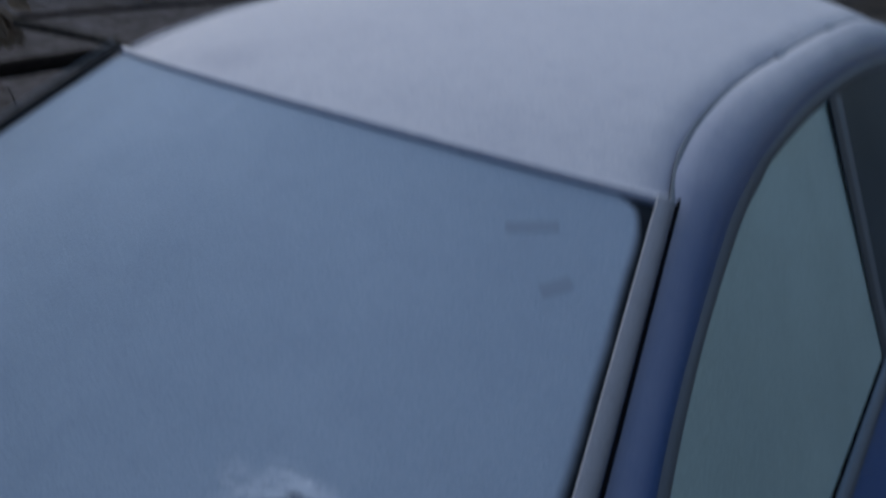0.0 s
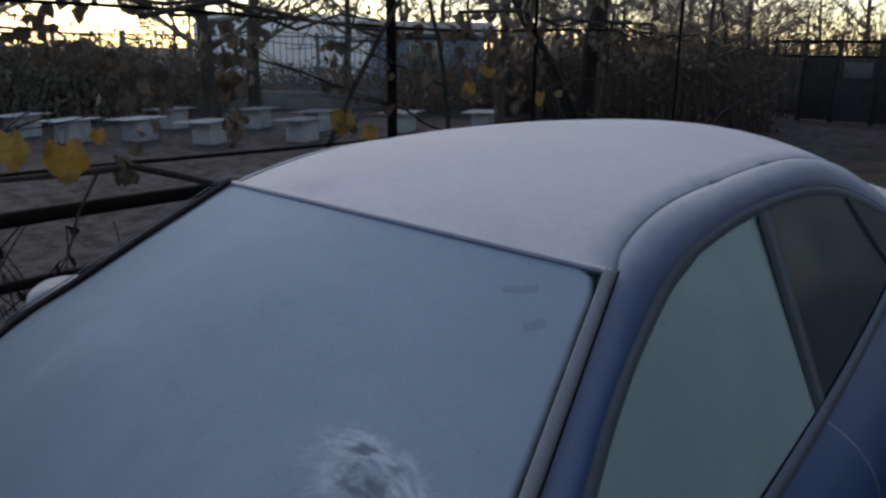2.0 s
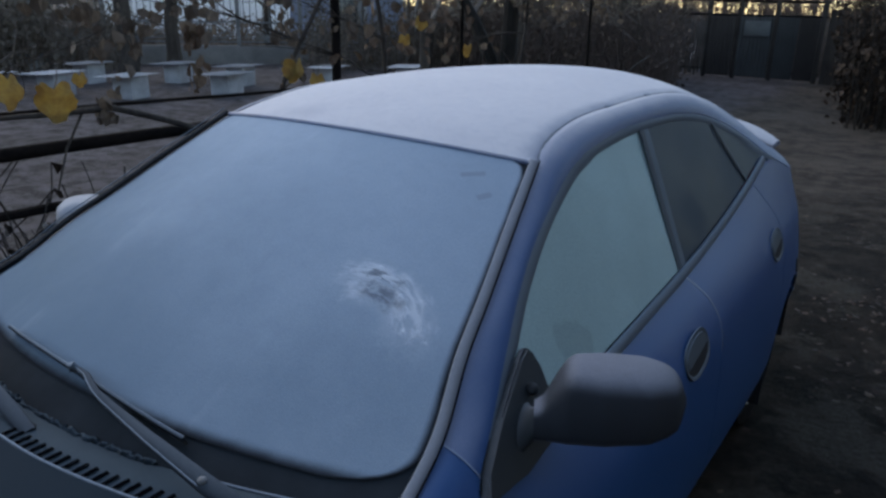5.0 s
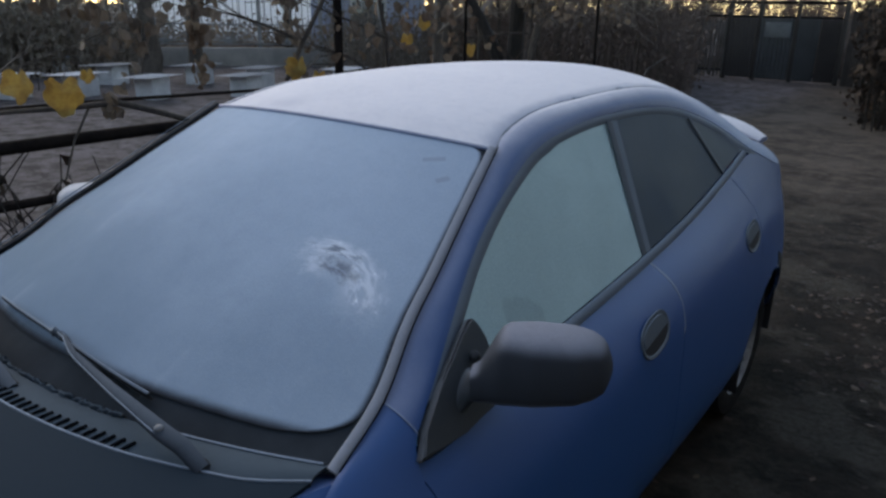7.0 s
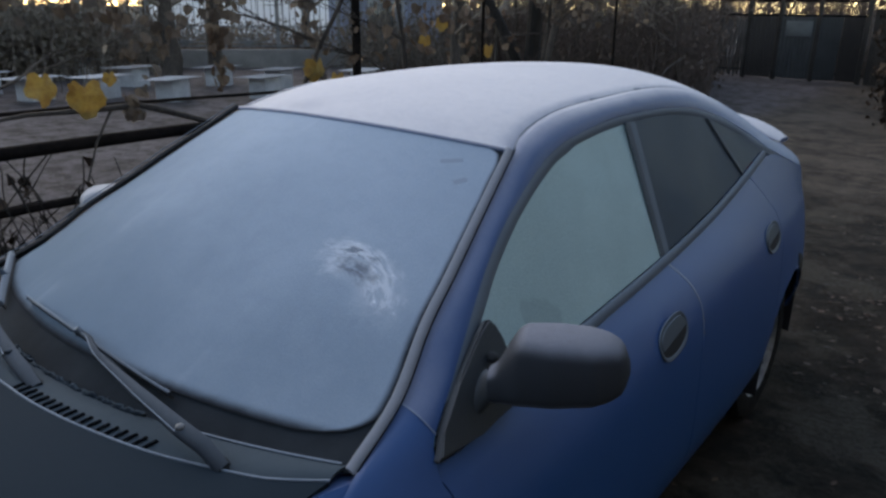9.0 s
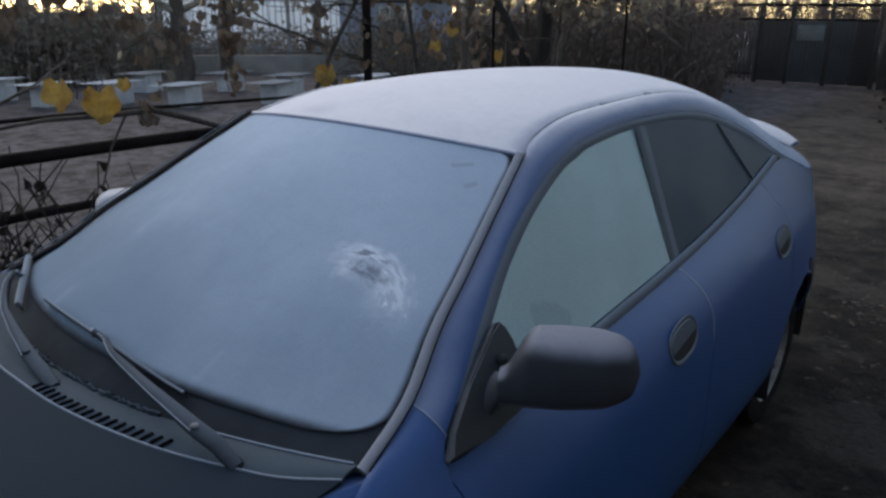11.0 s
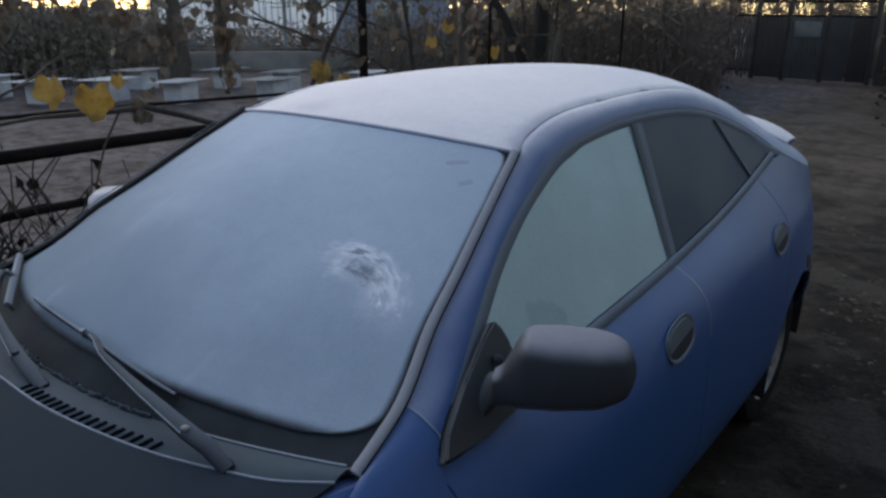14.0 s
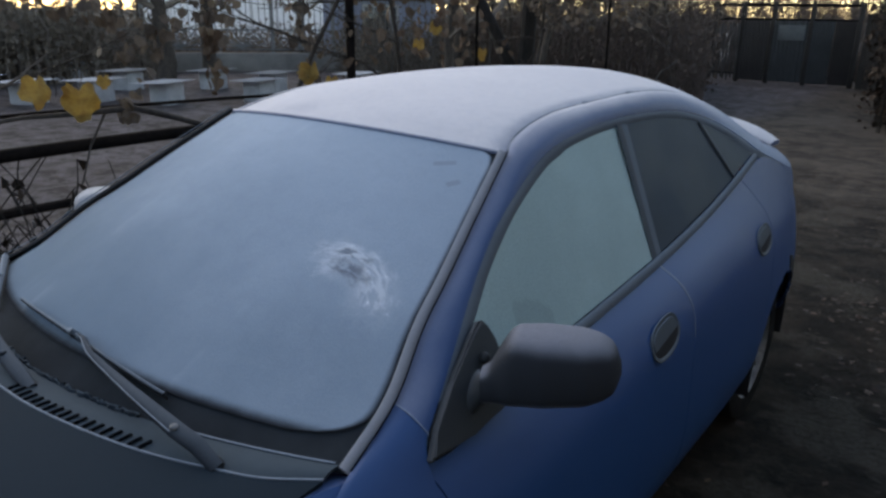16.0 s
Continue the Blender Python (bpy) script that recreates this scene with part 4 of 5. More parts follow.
        for y in WHEELS.values():
            build_wheel(y, side, car)
            arch = [Vector((side * (flank(y + 0.345 * math.cos(a), 0.6)[0] - 0.004), y + ARCH_R * math.cos(a), ARCH_Z + ARCH_R * math.sin(a))) for a in np.linspace(-0.15, math.pi + 0.15, 30)]
            inner = [Vector((side * 0.50, p.y, p.z)) for p in arch]
            vs = arch + inner
            k = len(arch)
            fs = [(i, i + 1, k + i + 1, k + i) for i in range(k - 1)] + [tuple(range(k, 2 * k))]
            part("wheel_well", bm_from(vs, fs), m_dark, car)
            # shade round the rear of the wheel, put in as a black strip
            shade_line = []
            for a in np.linspace(-0.55, 1.35, 24):
                yy, zz = y + (ARCH_R + 0.022) * math.cos(a), ARCH_Z + (ARCH_R + 0.022) * math.sin(a)
                w_best = min(np.linspace(0.2, 1.0, 81), key=lambda w: abs(flank(yy, w)[2] - zz))
                shade_line.append(Vector((side * (flank(yy, w_best)[0] - 0.001), yy, zz)))
            v, f = strip(shade_line, [(side, 0, 0.2)] * 24, 0.062, 0.005)
            part("arch_shade", bm_from(v, f), m_rubber, car, "black strip standing in for wheel arch shade")
        # lamps
        bm = box_bm((0.24, 0.10, 0.13), (side * 0.50, -1.27, 0.58), 0.03, (0, 0, side * 18))
        part("headlamp", bm, m_lamp_clear, car)
        bm = box_bm((0.22, 0.07, 0.14), (side * 0.43, 3.325, 0.80), 0.025, (0, 0, -side * 14))
        part("tail_lamp", bm, m_lamp_red, car)
    # hood and cowl
    part("hood", sheet(lambda u, v: hood_at(u * 2 - 1, v), 40, 30, 1, 0.012), m_hood, car, "dark grey hood, thinly frosted")

    def cowl_at(u, v):
        s = u * 2 - 1
        yr, zr = HOOD_REAR(abs(0.69 * s))
        a = np.array((0.69 * s, yr - 0.02, zr - 0.020))
        b = windscreen(s * 0.985, 0.012) + np.array((0, 0.0, 0.004))
        return a + (b - a) * v + np.array((0, 0, 0.012)) * math.sin(math.pi * v)
    cowl = part("cowl_panel", sheet(cowl_at, 60, 8, 1, 0.006), m_cowl, car, "grey plastic air-intake panel")
    for i in range(18):
        u = 0.5 + (0.082 + i * 0.0200) * 0.5 / 0.69
        p = [Vector(cowl_at(u, t)) + Vector((0.020 * (t - 0.3), 0, 0.0016)) for t in (0.07, 0.21, 0.35, 0.49)]
        v, f = strip(p, [(0, -0.2, 1)] * 4, 0.008, 0.002)
        part("vent_slot", bm_from(v, f), m_slot, cowl)
    # frosted rims of the hood and the cowl
    pts = [Vector(hood_at(s, 0.0)) + Vector((0, 0.001, -0.001)) for s in np.linspace(-1, 1, 61)]
    v, f = strip(pts, [(0, 0.3, 1)] * 61, 0.005, 0.003)
    part("hood_rim", bm_from(v, f), m_seal, cowl, "thin frosted hood edge")
    for side in (1, -1):
        pts = [Vector(cowl_at(0.5 + side * 0.5 * t, 0.985)) + Vector((0, 0, 0.001)) for t in np.linspace(0.62, 0.99, 20)]
        v, f = strip(pts, [(0, 0, 1)] * 20, 0.005, 0.003)
        part("cowl_rim", bm_from(v, f), m_seal, cowl, "thin frosted cowl edge")
    # one lumpy bead of rime along the rear edge of the panel
    rng = random.Random(5)
    bead = [Vector(cowl_at(0.42 + 0.32 * k / 89, 0.97)) + Vector((0, rng.uniform(-.003, .004), rng.uniform(.000, .004))) for k in range(90)]
    part("rimed_seal", bm_from(*tube(bead, [rng.uniform(0.002, 0.0065) for _ in bead], 7)), m_cowl, cowl, "lumpy bead of rime along the seal")
    # ends
    for y, name, bulge in ((-1.25, "front_bumper", -0.12), (3.27, "rear_bumper", 0.10)):
        def end_at(u, v, y=y, bulge=bulge):
            p = flank(y, v)
            s = u * 2 - 1
            return (p[0] * s, p[1] + bulge * (1 - s ** 4) + 0.05 * math.sin(math.pi * v) * (1 if bulge > 0 else -1), p[2])
        part(name, sheet(end_at, 24, 16, 1, 0.012), m_paint, car)

    def hatch_at(u, v):
        s = u * 2 - 1
        e = catmull(ROOF_EDGE[12:], v)
        c = np.array(catmull([(0, 2.36, 1.362), (0, 2.62, 1.275), (0, 2.92, 1.12)], v))
        k = 1 - s * s
        return (e[0] * s, e[1] + (c[1] - e[1]) * k, e[2] + (c[2] - e[2]) * k)
    part("rear_window", sheet(hatch_at, 24, 16, 1, 0.005), m_glass_rear, car, "sloping rear glass")

    def deck_at(u, v):
        s = u * 2 - 1
        a = np.array(hatch_at(u, 1.0))
        p = flank(3.27, 0)
        b = np.array((p[0] * s, p[1] + 0.10 * (1 - s ** 4), p[2] + 0.015 * (1 - s * s)))
        return a + (b - a) * v + np.array((0, 0, 0.02)) * math.sin(math.pi * v)
    part("boot_lid", sheet(deck_at, 24, 12, 1, 0.010), m_side, car)

    for side in (1, -1):
        def tail_at(u, v, side=side):
            a = catmull([FRAME_EDGE[14], flank(2.85, 0), flank(3.05, 0), flank(3.27, 0)], u)
            b = catmull([ROOF_EDGE[14], deck_at(1.0, 0.33), deck_at(1.0, 0.66), deck_at(1.0, 1.0)], u)
            return a + (b - a) * v + np.array((0.3, 0, 0.5)) * 0.008 * math.sin(math.pi * v)
        part("tail_shoulder", sheet(tail_at, 24, 6, side, 0.008), m_side, car)
    # wing
    prof = [(-0.10, 0.0), (-0.095, 0.008), (-0.07, 0.015), (-0.03, 0.019), (0.03, 0.018), (0.07, 0.013), (0.094, 0.007), (0.10, 0.0), (0.094, -0.008), (0.03, -0.012), (-0.05, -0.011), (-0.094, -0.006)]
    verts, faces = [], []
    n = len(prof)
    stations = np.linspace(-1, 1, 33)
    for s in stations:
        z = 1.150 - 0.075 * max(0, (abs(s) - 0.45) / 0.55) ** 2
        sc = 1.0 - 0.35 * max(0, (abs(s) - 0.8) / 0.2) ** 2
        for a, b in prof:
            verts.append((0.60 * s, 2.86 - 0.05 * abs(s) ** 2 + a * sc, z + b * sc))
    for i in range(len(stations) - 1):
        for k in range(n):
            faces.append((i * n + k, i * n + (k + 1) % n, (i + 1) * n + (k + 1) % n, (i + 1) * n + k))
    faces += [tuple(range(n)), tuple(range((len(stations) - 1) * n, len(stations) * n))]
    spoiler = part("spoiler", bm_from(verts, faces), m_wing, car, "frosted rear wing")
    for side in (1, -1):
        part("stay", box_bm((0.07, 0.09, 0.12), (side * 0.46, 2.86, 1.075), 0.025), m_paint, spoiler)
    # wipers: a broad tapered arm that ends in a hook round the blade
    up = Vector((0, -0.42, 0.9)).normalized()
    for arm_line, tip, end, hook_at, metal in (
            ([(.556, .004, .922), (.515, .000, .947), (.470, -.006, .958), (.34, -.004, .974), (.20, .006, .985), (.165, .010, .988), (.130, .020, .990), (.100, .030, .990), (.066, .034, .988)],
             (-.222, .112), (.345, .068), .052, True),
            ([(.105, -.078, .930), (.055, -.076, .945), (-.016, -.070, .954), (-.12, -.054, .966), (-.237, -.030, .975), (-.31, -.004, .978), (-.385, .028, .982), (-.425, .056, .985), (-.445, .068, .985)],
             (-.665, .085), (-.30, .050), -.45, False)):
        line = [Vector(p) for p in arm_line]
        widths = (0.024, 0.027, 0.027, 0.021, 0.014, 0.011, 0.010, 0.009, 0.008)

        def flat_bar(pts, wide, high):
            verts, faces = [], []
            prof = ((-0.5, 0.0), (-0.5, 0.7), (-0.3, 1.0), (0.3, 1.0), (0.5, 0.7), (0.5, 0.0))
            for q, p in enumerate(pts):
                d = (pts[min(q + 1, len(pts) - 1)] - pts[max(q - 1, 0)]).normalized()
                normal = (up - d * up.dot(d)).normalized()
                across = d.cross(normal)
                verts += [p + across * a * wide[q] + normal * b * high for a, b in prof]
            k = len(prof)
            for q in range(len(pts) - 1):
                faces += [(q * k + r, q * k + (r + 1) % k, (q + 1) * k + (r + 1) % k, (q + 1) * k + r) for r in range(k)]
            faces += [tuple(range(k))[::-1], tuple(range((len(pts) - 1) * k, len(pts) * k))]
            return verts, faces
        wiper = part("wiper", bm_from(*flat_bar(line[:4], widths[:4], 0.012)), m_wiper, car, "black wiper arm rimed with frost")
        part("arm", bm_from(*flat_bar(line[3:], widths[3:], 0.008)), m_wiper, wiper)
        rib = [p + up * 0.0085 - Vector((0, 0.4 * w_, 0)) for p, w_ in zip(line[2:], widths[2:])]
        part("rime_edge", bm_from(*tube(rib, 0.0014, 5)), m_seal, wiper, "bright line of rime along the arm")

        def blade_at(t, lift):
            return on_glass(tip[0] + (end[0] - tip[0]) * t, tip[1] + (end[1] - tip[1]) * t + 0.022 * math.sin(math.pi * t), lift)
        ts = np.linspace(0, 1, 19)
        v3, f3 = strip([blade_at(t, 0.017) for t in ts], [windscreen_normal(0, 0.1)] * 19, 0.007 if metal else 0.012, 0.007 if metal else 0.014)
        part("blade", bm_from(v3, f3), m_wiper if metal else m_seal, wiper)
        part("rime_edge", bm_from(*tube([blade_at(t, 0.024) + Vector((0, 0.002, 0)) for t in ts], 0.0022, 5)), m_seal, wiper)
        v4, f4 = strip([blade_at(t, 0.005) for t in ts], [windscreen_normal(0, 0.1)] * 19, 0.004, 0.013)
        part("rubber_lip", bm_from(v4, f4), m_rubber, wiper)
        h0 = blade_at((hook_at - tip[0]) / (end[0] - tip[0]), 0.026)
        hook = [line[-1], line[-1].lerp(h0, 0.5) + up * 0.012, h0 + up * 0.006, h0 + Vector((-0.012, 0.010, -0.004)), h0 + Vector((-0.020, 0.006, -0.016))]
        part("hook", bm_from(*tube(hook, [0.005, 0.006, 0.0065, 0.005, 0.003], 8)), m_seal, wiper, "frosted hook over the blade")
        bm = bmesh.new()
        bmesh.ops.create_uvsphere(bm, u_segments=12, v_segments=8, radius=0.0075)
        bmesh.ops.scale(bm, vec=(1, 1, 0.7), verts=bm.verts)
        bmesh.ops.translate(bm, vec=line[2] + up * 0.013, verts=bm.verts)
        part("pivot_nut", bm, m_iron if metal else m_wiper, wiper, "bare metal nut" if metal else "dark rimed nut")
        base = line[0].lerp(line[1], 0.3)
        part("pivot_cap", bm_from(*tube([base - up * 0.025, base - up * 0.004, base + up * 0.004, base + up * 0.007], [0.016, 0.015, 0.012, 0.003], 14)), m_rubber, wiper, "black pivot cap")
    # closed inside
    part("cabin_lining", box_bm((1.30, 3.2, 0.50), (0, 1.2, 0.56), 0.05), m_dark, car)
    part("underbody", box_bm((1.36, 4.2, 0.10), (0, 1.0, 0.28), 0.03), m_dark, car)
    return car


build_car()


# ---------------------------------------------------------------- plants
def leaf_quads(points, rng, size, droop=0.5, lobes=False):
    """Small bent leaves at points: two quads each, folded on the rib."""
    verts, faces = [], []
    for p in points:
        s = size * rng.uniform(0.6, 1.3)
        a = rng.uniform(0, 2 * math.pi)
        side = Vector((math.cos(a), math.sin(a), rng.uniform(-0.3, 0.3)))
        down = Vector((rng.uniform(-0.5, 0.5), rng.uniform(-0.5, 0.5), -droop - rng.random() * 0.6)).normalized()
        fold = side.cross(down) * rng.uniform(-0.35, 0.35)
        p = Vector(p)
        o = len(verts)
        if lobes:
            k = [rng.uniform(0.75, 1.2) for _ in range(6)]
            verts += [p, p + down * s * k[0], p + (side * 0.5 * k[1] + down * 0.22 + fold) * s, p + (side * 0.42 * k[2] + down * 0.72 + fold * 1.4) * s,
                      p + (-side * 0.5 * k[3] + down * 0.3 + fold) * s, p + (-side * 0.4 * k[4] + down * 0.75 + fold * 1.4) * s]
            faces += [(o, o + 2, o + 3, o + 1), (o, o + 1, o + 5, o + 4)]
        else:
            verts += [p, p + down * s, p + (side * 0.5 + down * 0.45 + fold) * s, p + (-side * 0.5 + down * 0.5 + fold) * s]
            faces += [(o, o + 2, o + 1), (o, o + 1, o + 3)]
    return verts, faces


def grow(rng, start, direction, length, radius, depth, out, tips, spread=0.6, lift=0.15, min_r=0.004):
    """A branch as points and radii, with its side branches."""
    n = 5
    p, d = Vector(start), Vector(direction).normalized()
    pts, rad = [p.copy()], [radius]
    for i in range(n):
        d = (d + Vector((rng.gauss(0, 0.13), rng.gauss(0, 0.13), rng.gauss(0, 0.08) + lift * 0.2))).normalized()
        p = p + d * (length / n)
        pts.append(p.copy())
        rad.append(max(radius * (1 - 0.6 * (i + 1) / n), min_r))
        if depth > 0 and i >= 1:
            for _ in range(rng.choice((1, 1, 2))):
                side = Vector((rng.gauss(0, 1), rng.gauss(0, 1), rng.gauss(0, 0.5)))
                dd = (d + side.normalized() * spread + Vector((0, 0, lift))).normalized()
                grow(rng, p, dd, length * rng.uniform(0.45, 0.7), rad[-1] * 0.6, depth - 1, out, tips, spread, lift, min_r)
        elif depth == 0:
            tips.append(p.copy())
    out.append((pts, rad))


def build_tree(name, at, height, radius, seed, label, leaves=0, leaf_size=0.07, leaf_mat_=None, lean=(0, 0), fork=None, depth=3, clear=0.35, group="", spread=0.6, bark=None):
    rng = random.Random(seed)
    tree = thing(name, label, "tree", group, at=at)
    base = Vector((0, 0, -0.05))
    trunk_top = Vector((lean[0], lean[1], height * 0.75))
    pts, rad = [], []
    for i in range(9):
        t = i / 8
        pts.append(base.lerp(trunk_top, t) + Vector((rng.gauss(0, 0.03), rng.gauss(0, 0.03), 0)) * (1 if 0 < i else 0))
        rad.append(radius * (1.25 if i == 0 else 1 - 0.6 * t))
    bits = [tube(pts, rad, 9)]
    if fork:
        f0 = pts[2]
        q = [f0 + Vector((fork[0] * t, fork[1] * t, fork[2] * t)) + Vector((0.04 * math.sin(t * 4), 0, 0)) for t in np.linspace(0, 1, 6)]
        bits.append(tube(q, [radius * 0.75 * (1 - 0.5 * t) for t in np.linspace(0, 1, 6)], 8))
    part("trunk", bm_from(*merge(*bits)), bark or m_bark, tree)
    out, tips = [], []
    for i in range(3, 9):
        for _ in range(2):
            if i / 8 < clear:
                continue
            a = rng.uniform(0, 2 * math.pi)
            grow(rng, pts[i], (math.cos(a), math.sin(a), rng.uniform(0.2, 0.9)), height * rng.uniform(0.22, 0.38), rad[i] * 0.5, depth - 1, out, tips, spread)
    if fork:
        for k in (3, 4, 5):
            for _ in range(2):
                a = rng.uniform(0, 2 * math.pi)
                grow(rng, q[k], (math.cos(a), math.sin(a), rng.uniform(0.3, 1.0)), height * 0.3, radius * 0.3, depth - 1, out, tips, spread)
    v, f = merge(*[tube(p_, r_, 4, False) for p_, r_ in out])
    mesh_part("crown", v, f, m_twig, tree)
    if leaves:
        chosen = [rng.choice(tips) + Vector((rng.gauss(0, 0.06), rng.gauss(0, 0.06), rng.gauss(0, 0.06))) for _ in range(leaves)]
        v, f = leaf_quads(chosen, rng, leaf_size)
        mesh_part("leaves", v, f, leaf_mat_ or m_leaf_dry, tree, flat=True)
    return tree


def build_thicket(name, label, region, count, height, seed, leaves, leaf_size, mat_twig, mat_leaf, thick=0.008, keep=lambda x, y: True):
    """Uncountable brush: thin bent stems and small leaves over a stretch of ground."""
    rng = random.Random(seed)
    bits, spots = [], []
    x0, x1, y0, y1 = region
    while len(bits) < count:
        x, y = rng.uniform(x0, x1), rng.uniform(y0, y1)
        if not keep(x, y):
            continue
        h = height * rng.uniform(0.55, 1.15)
        lx, ly = rng.gauss(0, 0.16) * h, rng.gauss(0, 0.16) * h
        pts = [Vector((x + lx * t * t, y + ly * t * t, h * t - 0.03)) for t in (0, 0.35, 0.7, 1.0)]
        r = thick * rng.uniform(0.6, 1.6)
        bits.append(tube(pts, [r, r * 0.8, r * 0.55, r * 0.2], 3, False))
        for _ in range(leaves):
            t = rng.random() ** 0.7
            spots.append(Vector((x + lx * t * t, y + ly * t * t, h * t)) + Vector((rng.gauss(0, 0.12), rng.gauss(0, 0.12), rng.gauss(0, 0.06))))
    v, f = merge_fast(bits)
    ob = thing(name, label, "bush", kind="stuff")
    mesh_part("stems", v, f, mat_twig, ob)
    v, f = leaf_quads(spots, rng, leaf_size)
    mesh_part("leaves", v, f, mat_leaf, ob, flat=True)
    return ob


def merge_fast(bits):
    verts, faces = [], []
    for v, f in bits:
        o = len(verts)
        verts.extend(v)
        faces.extend([tuple(i + o for i in q) for q in f])
    return verts, faces


# ---------------------------------------------------------------- trellis of the vine, beside the car
TX = -1.62


def build_trellis():
    tr = thing("trellis", "rusty pipe trellis carrying a dry grape vine", "trellis")
    for y in (-2.4, 2.42, 3.62, 5.6):
        r = 0.025 if y == 2.42 else 0.011
        v, f = tube([(TX, y, -0.1), (TX + 0.01, y, 1.1), (TX, y, 2.35)], r, 10)
        part("post", bm_from(v, f), m_rust, tr)
    v, f = tube([(TX, y, 1.035 + 0.012 * math.sin(y * 1.3)) for y in np.linspace(-2.6, 2.42, 14)], 0.027, 10)
    part("rail", bm_from(v, f), m_rust, tr, "thick dark lower rail")
    v, f = tube([(TX + 0.02, y, 1.185 + 0.01 * math.sin(y * 2.1)) for y in np.linspace(-2.6, 3.62, 18)], 0.008, 8)
    part("rail", bm_from(v, f), m_rust, tr, "thin wire-like rail")
    v, f = tube([(TX - 0.02, y, 0.80 + 0.01 * math.sin(y * 2.1)) for y in np.linspace(-2.6, 2.42, 14)], 0.020, 8)
    part("rail", bm_from(v, f), m_rust, tr)
    v, f = tube([(TX, y, 1.72 + 0.02 * math.sin(y * 1.7)) for y in np.linspace(-2.6, 5.6, 26)], 0.007, 8)
    part("rail", bm_from(v, f), m_rust, tr)


build_trellis()


def build_vine():
    vine = thing("grape_vine", "dry grape vine with hanging brown leaves", "vine")
    rng = random.Random(11)
    out, tips = [], []
    for y, lean in ((0.1, 0.5), (1.75, 0.75), (2.95, -0.3), (4.2, 0.4)):
        pts = [Vector((TX + 0.04 * math.sin(t * 6 + y), y + lean * t * t, 1.95 * t - 0.05)) for t in np.linspace(0, 1, 9)]
        out.append((pts, [0.020 * (1 - 0.5 * t) for t in np.linspace(0, 1, 9)]))
        for p in pts[5:]:
            for _ in range(1):
                grow(rng, p, (rng.gauss(0, 0.35), rng.choice((-1, 1)), rng.uniform(-0.1, 0.5)), rng.uniform(0.5, 1.0), 0.008, 1, out, tips, 0.6, 0.0, 0.002)
    # the arching cane that carries the yellow leaves
    cane = [Vector((-1.56, 0.42, 1.17)), Vector((-1.55, 0.62, 1.19)), Vector((-1.55, 0.86, 1.185)), Vector((-1.54, 1.06, 1.19)), Vector((-1.52, 1.25, 1.13)), Vector((-1.50, 1.42, 1.07))]
    out.append((cane, [0.006, 0.009, 0.012, 0.014, 0.014, 0.013]))
    out.append(([Vector((-1.55, 0.95, 1.19)), Vector((-1.54, 0.86, 1.05)), Vector((-1.53, 0.80, 0.90))], [0.006, 0.005, 0.004]))
    # upper canes along the overhead wires
    for k in range(8):
        y = rng.uniform(-1.5, 5.0)
        pts = [Vector((TX + rng.gauss(0, 0.1), y + 0.25 * i, 1.70 + 0.1 * rng.random() + 0.05 * math.sin(i))) for i in range(7)]
        out.append((pts, [0.012, 0.011, 0.010, 0.009, 0.008, 0.006, 0.004]))
        tips += [p for p in pts for _ in range(3)]
    v, f = merge_fast([tube(p_, r_, 6, False) for p_, r_ in out])
    mesh_part("vine_wood", v, f, m_bark, vine)
    low = [p for p in tips if p.z > 1.45]
    # leaves hang in bunches, with gaps between
    spots = []
    for k in range(44):
        c = rng.choice(low) if rng.random() < 0.55 else Vector((TX + rng.gauss(0, 0.15), rng.uniform(-1.2, 4.6), rng.uniform(1.66, 2.1)))
        n = rng.randint(4, 26)
        spots += [c + Vector((rng.gauss(0, 0.05), rng.gauss(0, 0.05), -rng.random() * 0.22)) for _ in range(n)]
    v, f = leaf_quads(spots, rng, 0.055, 0.9, True)
    mesh_part("dry_leaves", v, f, m_leaf_dry, vine, flat=True)
    spots = [Vector((TX + rng.gauss(0, 0.12), rng.gauss(3.1, 0.45), rng.uniform(1.30, 1.75))) for _ in range(110)]
    v, f = leaf_quads(spots, rng, 0.055, 0.9, True)
    mesh_part("rust_leaves", v, f, m_leaf_rust, vine, flat=True)
    for c, n_l, mat, nm in ((Vector((TX, 1.52, 1.36)), 34, m_leaf_rust, "rust_leaves"), (Vector((-1.55, 1.03, 1.21)), 12, m_leaf_dry, "dry_leaves"), (Vector((TX, 2.10, 1.34)), 16, m_leaf_dry, "dry_leaves")):
        spots = [c + Vector((rng.gauss(0, 0.025), rng.gauss(0, 0.025), rng.uniform(-0.14, 0.16) * (1 if n_l > 12 else 0.4))) for _ in range(n_l)]
        v, f = leaf_quads(spots, rng, 0.05, 0.9, True)
        mesh_part(nm, v, f, mat, vine, flat=True)
    # low tangle at the foot
    out, low_tips = [], []
    for k in range(260):
        y = rng.uniform(-1.4, 0.95)
        grow(rng, (TX + rng.gauss(0, 0.12), y, 0.0), (rng.gauss(0, 0.4), rng.gauss(0, 0.7), 1), rng.uniform(0.3, 0.8), 0.010, 1, out, low_tips, 0.8, 0.0, 0.003)
    v, f = merge_fast([tube(p_, r_, 4, False) for p_, r_ in out])
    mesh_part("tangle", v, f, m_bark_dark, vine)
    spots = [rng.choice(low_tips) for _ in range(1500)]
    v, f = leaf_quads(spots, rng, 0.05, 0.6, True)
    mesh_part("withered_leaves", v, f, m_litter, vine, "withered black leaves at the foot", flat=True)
    spots = [rng.choice(low_tips) + Vector((0.02, 0, 0.02)) for _ in range(170)]
    v, f = leaf_quads(spots, rng, 0.045, 0.4, True)
